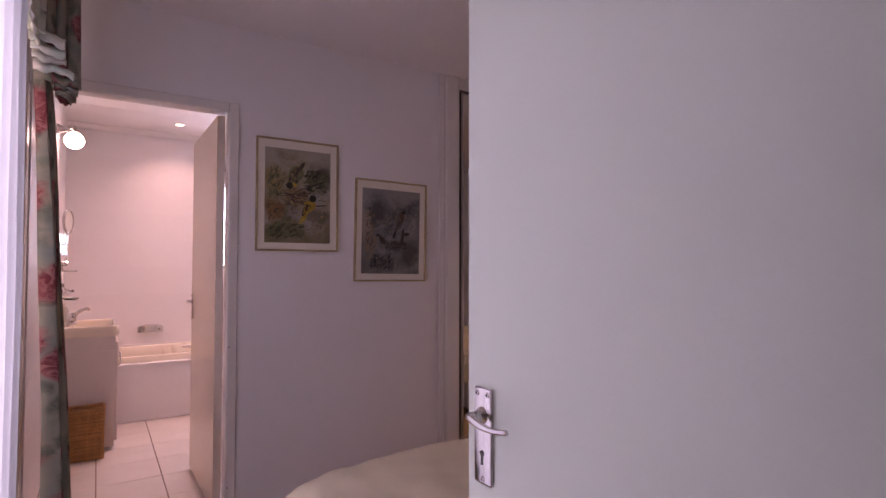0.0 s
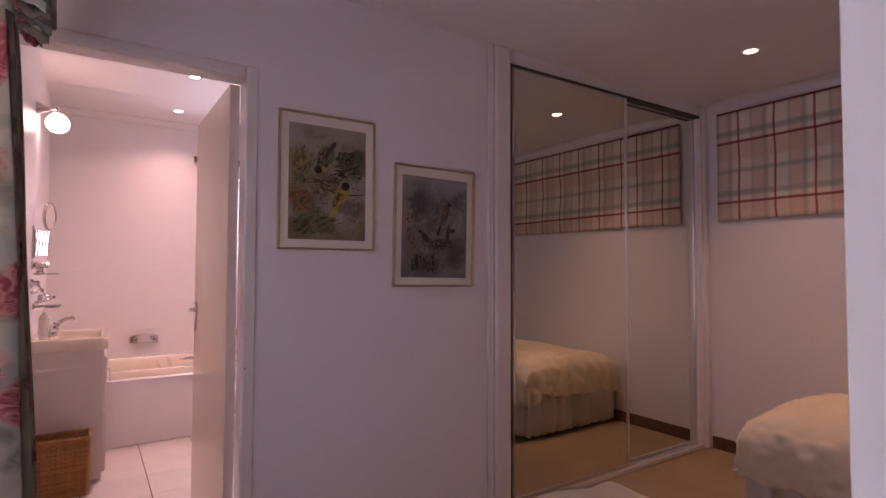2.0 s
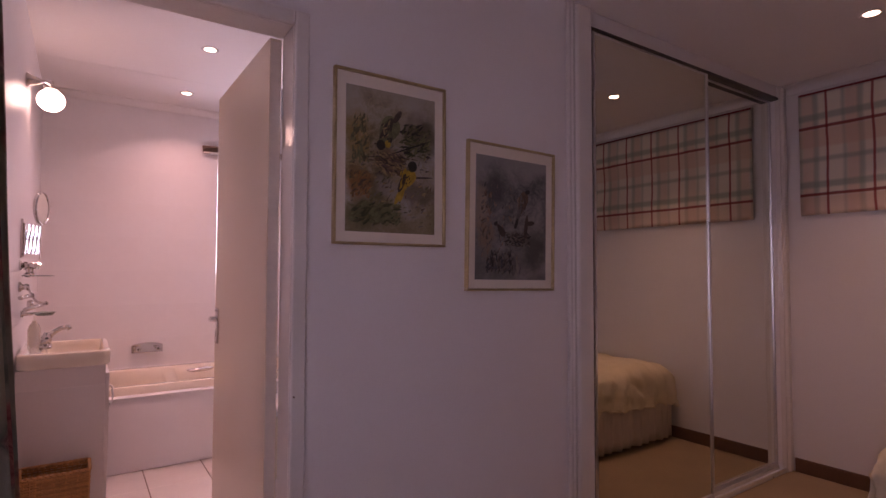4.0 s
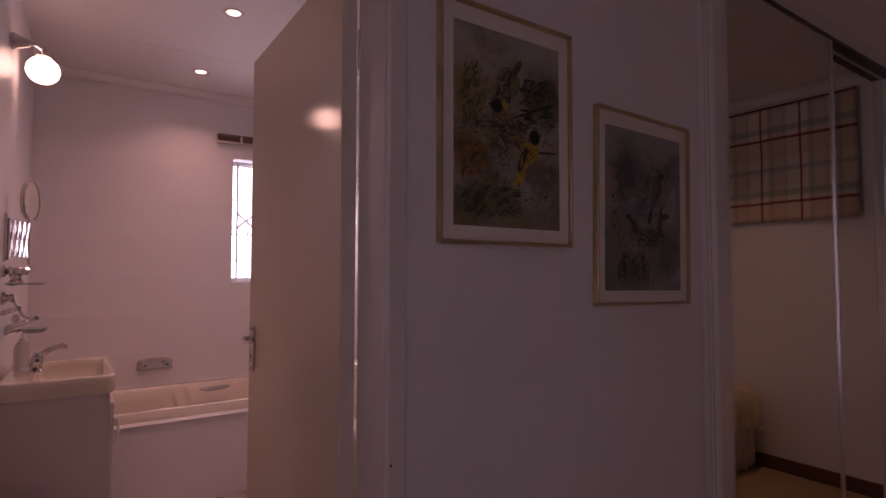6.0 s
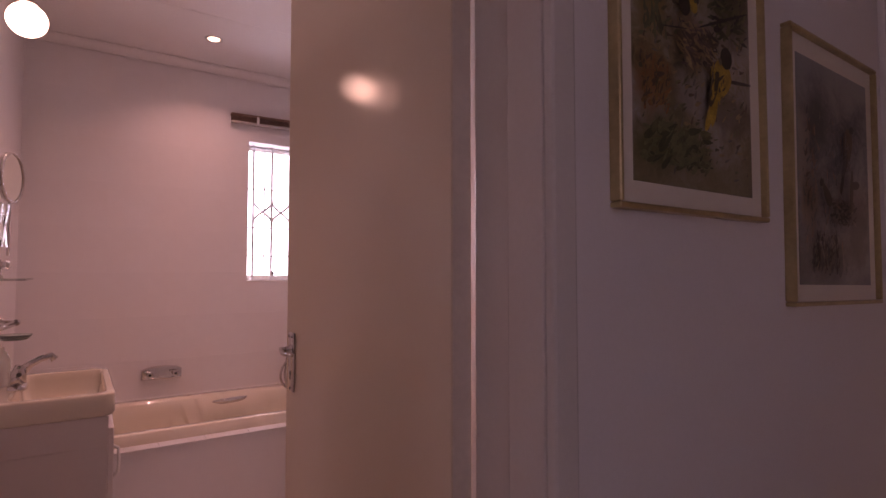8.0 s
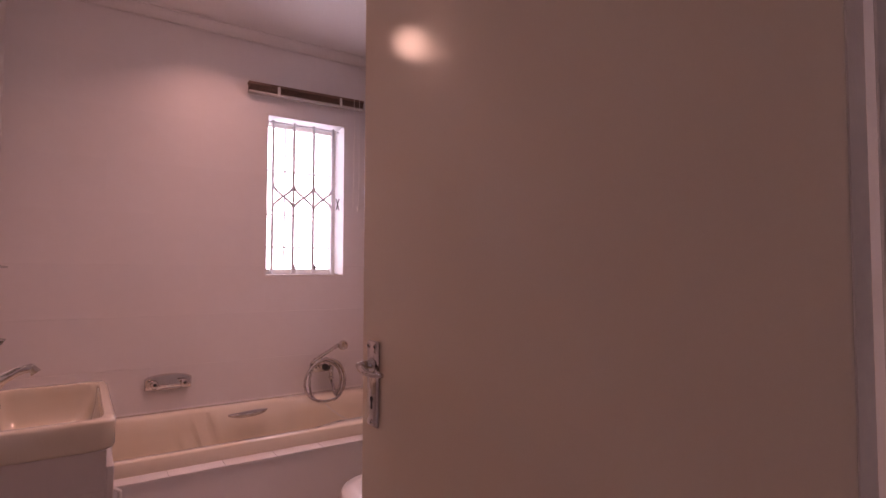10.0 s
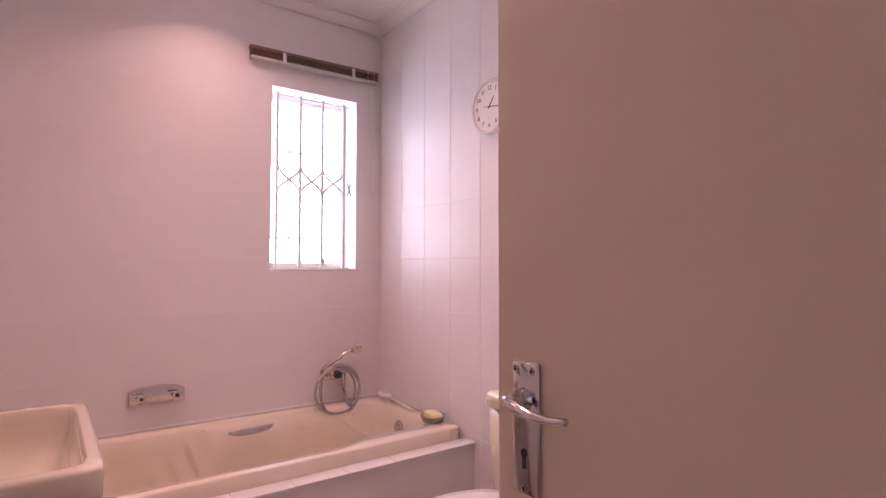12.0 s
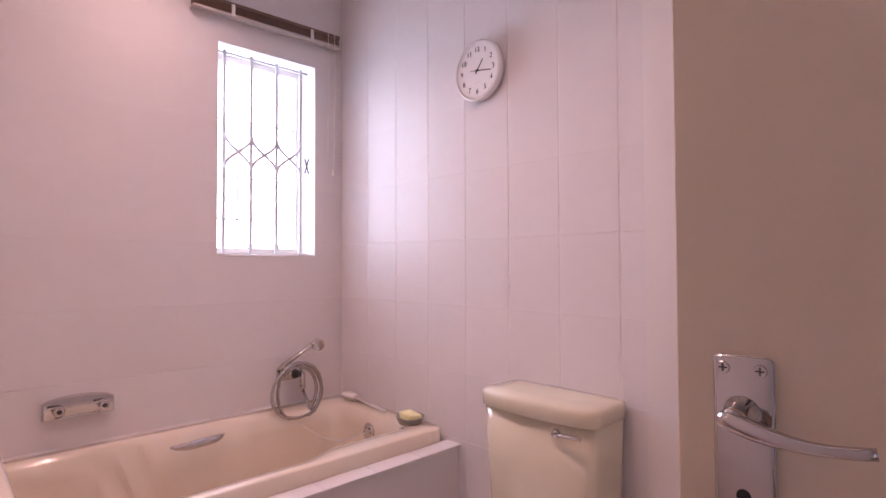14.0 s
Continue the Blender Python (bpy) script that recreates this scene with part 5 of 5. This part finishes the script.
part("base", add_rings(bmesh.new(), [rounded(0, 0, 0.028, 0.075, 0.0, 3, 32), rounded(0, 0, 0.027, 0.074, 0.010, 3, 32), rounded(0, 0, 0.020, 0.060, 0.020, 2.5, 32)]), M_CHROME, mix, smooth=True)
part("body", tube([(0, 0, 0.012), (0.002, 0, 0.05), (0.010, 0, 0.075)], [0.024, 0.022, 0.018], 16), M_CHROME, mix, smooth=True)
part("spout", tube([(0.008, 0, 0.052), (0.030, 0.0, 0.078), (0.062, 0.0, 0.096), (0.090, 0.0, 0.102), (0.100, 0.0, 0.088)], [0.017, 0.014, 0.012, 0.012, 0.013], 14), M_CHROME, mix, smooth=True)
for s in (-1, 1):
    k = part("tap_knob", tube([(0, s * 0.045, 0.015), (-0.004, s * 0.060, 0.035), (0.006, s * 0.10, 0.046)], [0.015, 0.012, 0.007], 12), M_CHROME, mix, smooth=True)
part("stud", turned([(0, 0), (0.008, 0), (0.007, 0.004), (0, 0.005)], 14, facing("-y", (0.004, -0.022, 0.048))), M_BLACK, mix, "dark indicator stud")
soap = thing("soap_bottle", "pale plastic soap bottle behind the basin tap", "bottle", m=pose(-0.318, 4.46, VZ))
part("bottle", turned([(0, 0), (0.026, 0), (0.028, 0.01), (0.028, 0.09), (0.020, 0.115), (0.010, 0.125), (0.010, 0.135), (0, 0.136)], 20), M_SOAP, soap, smooth=True)
part("pump", tube([(0, 0, 0.135), (0, 0, 0.165), (0.03, -0.004, 0.168)], 0.005, 8), M_SEAT, soap, smooth=True)

# ---- bathroom: fittings on the basin wall ----
WALLX = WX0 + 0.006
sm = thing("shaving_mirror", "round chrome magnifying mirror on a scissor bracket", "mirror", m=facing("+x", (WALLX, 4.222, 1.390)))
part("wall_plate", box(-0.011, 0.011, -0.092, 0.096, 0, 0.009, 0.003), M_CHROME, sm)
part("hinge_post", tube([(0, -0.086, 0.014), (0, 0.076, 0.014)], 0.0045, 10), M_CHROME, sm)
SWING = 20.5                       # the lattice swings out from the wall by this much
CELL = 0.036
for k in range(4):
    d = 0.020 + CELL * k
    for lean, off in ((1, 0.0), (-1, 0.003)):
        at_ = Matrix.Translation((d * math.cos(radians(SWING)), 0, 0.014 + d * math.sin(radians(SWING)))) @ pose(0, 0, 0, 0, -SWING, 0)
        part("scissor_arm", box(-0.0062, 0.0062, -0.074, 0.074, -0.0012, 0.0012, 0.0006, 1), M_CHROME, sm, m=at_ @ Matrix.Translation((0, 0, off)) @ pose(0, 0, 0, 0, 0, lean * 13.5))
    for y in (-0.068, 0.0, 0.068):
        part("rivet", turned([(0, 0), (0.0042, 0), (0.0032, 0.0018), (0, 0.0024)], 8, at_ @ Matrix.Translation((0.0, y, 0.0042))), M_CHROME, sm)
part("arm_post", tube([(0.150, -0.100, 0.068), (0.150, 0.080, 0.068)], 0.0042, 10), M_CHROME, sm)
TURN = 16.0
rim_at = Matrix.Translation((0.146, 0.163, 0.070)) @ pose(0, 0, 0, 0, -TURN, 0)
part("mirror_rim", turned([(0.0785, -0.009), (0.084, -0.008), (0.0855, 0.0), (0.084, 0.008), (0.0785, 0.009), (0.0795, 0.0), (0.0785, -0.009)], 48, rim_at), M_CHROME, sm, smooth=True)
part("mirror_glass", turned([(0, -0.003), (0.0795, -0.005), (0.0795, 0.005), (0, 0.003)], 48, rim_at), M_MIRROR, sm, "magnifying mirror glass")

shelf = thing("glass_shelf", "small glass shelf on chrome cup brackets", "shelf", m=facing("+x", (WALLX, 4.235, 1.213)))
part("plate", box(-0.06, 0.26, -0.004, 0.002, 0.012, 0.130, 0.001), M_SHELF, shelf, "clear glass plate")
for x in (-0.03, 0.22):
    b = part("bracket", turned([(0.024, 0), (0.024, 0.008), (0.012, 0.014), (0.018, 0.024), (0.018, 0.030), (0.010, 0.038), (0.015, 0.050), (0.018, 0.058), (0.012, 0.068), (0, 0.071)], 10, Matrix.Translation((x, 0.048, 0))), M_CHROME, shelf)
    part("clamp", turned([(0.010, -0.012), (0.017, -0.006), (0.017, 0.004), (0.009, 0.012), (0.011, 0.030), (0.008, 0.046), (0, 0.048)], 10, Matrix.Translation((x, 0.0035, 0.034)) @ pose(0, 0, 0, -90)), M_CHROME, b)
rail = thing("towel_arms", "chrome swivel towel arms on the tiled wall", "towel rail", m=facing("+x", (WALLX, 4.20, 1.10)))
plate = part("wall_plate", turned([(0.026, 0), (0.026, 0.007), (0.015, 0.012), (0.013, 0.022), (0.017, 0.030), (0.012, 0.040), (0, 0.042)], 18, Matrix.Translation((0.02, 0.058, 0))), M_CHROME, rail, smooth=True)
part("stem", tube([(0.02, 0.056, 0.032), (0.018, 0.040, 0.040), (0.012, 0.022, 0.050), (0.008, 0.006, 0.058), (0.004, -0.014, 0.072), (0.0, -0.022, 0.100)], [0.006, 0.0055, 0.006, 0.0055, 0.006, 0.007], 10), M_CHROME, rail, smooth=True)
for (xa, ya, za), (xb, yb, zb) in (((-0.22, 0.016, 0.026), (-0.005, 0.020, 0.054)), ((-0.16, -0.040, 0.040), (0.005, -0.022, 0.110))):
    a, b = Vector((xa, ya, za)), Vector((xb, yb, zb))
    arm = part("arm", tube([a, a.lerp(b, 0.5), b], 0.0088, 14), M_CHROME, rail, smooth=True)
    for p, q in ((a, b), (b, a)):
        part("end_cap", tube([p + (q - p).normalized() * 0.004, p - (q - p).normalized() * 0.004], [0.0102, 0.0094], 14), M_CHROME, arm, smooth=True)
part("hub", turned([(0.012, 0), (0.014, 0.006), (0.012, 0.026), (0.008, 0.030), (0, 0.031)], 14, Matrix.Translation((0.006, -0.036, 0.046)) @ pose(0, 0, 0, -90)), M_CHROME, rail, smooth=True)
holder = thing("tumbler_holder", "chrome holder with a small clear glass dish", "soap holder", m=facing("+x", (WALLX, 4.36, 1.02)))
part("wall_plate", turned([(0.018, 0), (0.018, 0.008), (0.010, 0.014), (0.008, 0.05), (0, 0.052)], 18), M_CHROME, holder, smooth=True)
part("dish", turned([(0, -0.012), (0.036, -0.010), (0.047, 0.004), (0.048, 0.007), (0.044, 0.005), (0.034, -0.005), (0, -0.006)], 24, Matrix.Translation((0, 0, 0.095)) @ pose(0, 0, 0, -90)), M_SHELF, holder, "glass dish", smooth=True)

sconce = thing("wall_lamp", "chrome wall lamp with a glowing opal glass globe", "lamp", m=facing("+x", (WALLX, 4.228, 2.165)))
part("backplate", turned([(0.034, 0), (0.034, 0.006), (0.026, 0.020), (0.014, 0.055), (0.008, 0.062), (0, 0.063)], 24), M_CHROME, sconce, smooth=True)
part("arm", tube([(0, 0, 0.055), (0.06, 0.020, 0.072), (0.15, 0.038, 0.084), (0.235, 0.048, 0.088)], 0.0065, 10), M_CHROME, sconce, smooth=True)
part("finial", turned([(0.006, -0.03), (0.012, -0.024), (0.012, 0.012), (0.006, 0.02), (0, 0.022)], 14, Matrix.Translation((0.240, 0.060, 0.090)) @ pose(0, 0, 0, -90)), M_CHROME, sconce, smooth=True)
part("gallery", turned([(0.018, 0), (0.030, -0.010), (0.030, -0.020), (0.018, -0.022)], 20, Matrix.Translation((0.242, 0.052, 0.090)) @ pose(0, 0, 0, -90)), M_CHROME, sconce, smooth=True)
part("globe", turned([(0.0, 0.062), (0.018, 0.060)] + [(0.063 * math.cos(radians(a)), 0.060 * math.sin(radians(a))) for a in range(66, -90, -12)] + [(0, -0.060)], 32, Matrix.Translation((0.245, -0.024, 0.090)) @ pose(0, 0, 0, -90)), M_GLOBE, sconce, "opal glass globe", smooth=True)

# ---- bathroom: wicker basket ----
basket = thing("wicker_basket", "open square wicker waste basket beside the cabinet", "basket")
KX0, KX1, KY0, KY1, KZ = -0.335, -0.070, 3.965, 4.135, 0.325


def woven_side(p, q, name):
    """Two layers of rods over stakes from p to q."""
    p, q = Vector(p), Vector(q)
    ln, d = (q - p).length, (q - p).normalized()
    out = Vector((d.y, -d.x, 0))
    bm = bmesh.new()
    stakes = max(4, round(ln / 0.022))
    for r in range(26):
        z = 0.010 + r * 0.0117
        lean = 0.012 * (1 - z / KZ)
        pts = []
        for i in range(stakes * 2 + 1):
            f = i / (stakes * 2)
            pts.append(p + d * (ln * f) + out * (0.0035 * math.cos(math.pi * (i / 2 + r)) - lean) + Vector((0, 0, z)))
        add_tube(bm, pts, 0.0052, 5)
    for i in range(stakes + 1):
        add_tube(bm, [p + d * (ln * i / stakes) - out * 0.012 + Vector((0, 0, 0.004)), p + d * (ln * i / stakes) + Vector((0, 0, KZ - 0.01))], 0.0035, 5)
    return tagged(part(name, bm, M_WICKER, basket), kind="stuff")


cr = [(KX0, KY0, 0), (KX1, KY0, 0), (KX1, KY1, 0), (KX0, KY1, 0)]
for a, b in zip(cr, cr[1:] + cr[:1]):
    woven_side(a, b, "side")
bm = bmesh.new()
for k in range(2):
    for a, b in zip(cr, cr[1:] + cr[:1]):
        a, b = Vector(a), Vector(b)
        n = 24
        add_tube(bm, [a + (b - a) * i / n + Vector((0, 0, KZ - 0.008 + 0.005 * math.sin(i * 1.6 + k * math.pi))) + Vector((0.003 * math.cos(i * 1.6 + k * 3.1), 0.003 * math.cos(i * 1.6 + k * 3.1), 0)) for i in range(n + 1)], 0.0065, 6)
part("rim", bm, M_WICKER, basket, "plaited rim")
part("bottom", box(KX0 + 0.014, KX1 - 0.014, KY0 + 0.014, KY1 - 0.014, 0.003, 0.011), M_WICKER, basket)

# ---- tiles, last ----
TILES = {}


def tile_mesh(w, h, mat, cx, cy, t=0.006):
    key = (round(w, 4), round(h, 4), mat.name, cx, cy)
    if key not in TILES:
        a, b, c = w / 2, h / 2, max(cx, cy)
        v = [(-a, -b, 0), (a, -b, 0), (a, b, 0), (-a, b, 0), (-a, -b, t - c), (a, -b, t - c), (a, b, t - c), (-a, b, t - c), (cx - a, cy - b, t), (a - cx, cy - b, t), (a - cx, b - cy, t), (cx - a, b - cy, t)]
        f = [(8, 9, 10, 11)] + [(i, (i + 1) % 4, 4 + (i + 1) % 4, 4 + i) for i in range(4)] + [(4 + i, 4 + (i + 1) % 4, 8 + (i + 1) % 4, 8 + i) for i in range(4)]
        me = bpy.data.meshes.new("tile")
        me.from_pydata(v, [], f)
        me.materials.append(mat)
        TILES[key] = me
    return TILES[key]


def lay(parent, m, u0, u1, v0, v1, ju, jv, pu, pv, mat, gap, holes=(), unevenness=0.0005, sink=0.0, edge=(0.0009, 0.0009), tilt=0.12, filled_above=99.0):
    """Tiles over u0..u1, v0..v1 with joints through ju, jv; cut round holes; each one set slightly out of true.
    Above filled_above the level joints are filled flush."""
    rnd = random.Random(7)

    def lines(lo, hi, j, p):
        k = math.ceil((lo - j) / p)
        out = [lo]
        while j + k * p < hi - 0.004:
            if j + k * p > lo + 0.004:
                out.append(j + k * p)
            k += 1
        return out + [hi]
    us, vs = lines(u0, u1, ju, pu), lines(v0, v1, jv, pv)
    for a, b in zip(us, us[1:]):
        for c, d in zip(vs, vs[1:]):
            rects = [(a, b, c, d)]
            for h in holes:
                cut = []
                for a1, b1, c1, d1 in rects:
                    if b1 <= h[0] or a1 >= h[1] or d1 <= h[2] or c1 >= h[3]:
                        cut.append((a1, b1, c1, d1))
                        continue
                    if a1 < h[0]:
                        cut.append((a1, h[0], c1, d1))
                    if b1 > h[1]:
                        cut.append((h[1], b1, c1, d1))
                    m0, m1 = max(a1, h[0]), min(b1, h[1])
                    if c1 < h[2]:
                        cut.append((m0, m1, c1, h[2]))
                    if d1 > h[3]:
                        cut.append((m0, m1, h[3], d1))
                rects = cut
            for a1, b1, c1, d1 in rects:
                if b1 - a1 < 0.008 or d1 - c1 < 0.008:
                    continue
                level = (0.0, 0.0) if c1 > filled_above else (gap[1], edge[1])
                ob = new("tile", tile_mesh(b1 - a1 - gap[0], d1 - c1 - level[0], mat, edge[0], level[1]))
                ob.parent = parent
                ob.matrix_basis = m @ pose((a1 + b1) / 2, (c1 + d1) / 2, -sink - rnd.uniform(0, 1) * unevenness, rnd.uniform(-1, 1) * tilt, rnd.uniform(-1, 1) * tilt)


# local u, v of each surface, from an origin on the wall at floor height
lay(wall_north, facing("-y", (0, WY1, 0)), WX0, WX1, 0.46, WZ, 0.226, 0.982, 0.207, 0.253, M_TILE, (0.0, 0.0016), (WIN,), 0.0, 0.0048, (0.0, 0.0011), 0.0, 1.2)
lay(wall_bath_east, facing("-x", (WX1, 0, 0)), -WY1, -4.046, 0, WZ, -4.127, 0.982, 0.209, 0.253, M_TILE, (0.0040, 0.0012), (), 0.0002, 0.0045, (0.0020, 0.0009), 0.05, 1.3)
lay(wall_bath_west, facing("+x", (WX0, 0, 0)), WY0, WY1, 0, WZ, 4.127, 0.982, 0.209, 0.253, M_TILE, (0.0, 0.0020), (), 0.0, 0.0045, (0.0, 0.0012), 0.0, 1.2)
floor_bath = bpy.data.objects["floor_bathroom"]
lay(floor_bath, Matrix.Translation((0, 0, -0.006)), WX0, WX1, 2.66, 4.82, 0.222, 3.47, 0.332, 0.332, M_FTILE, (0.006, 0.003))
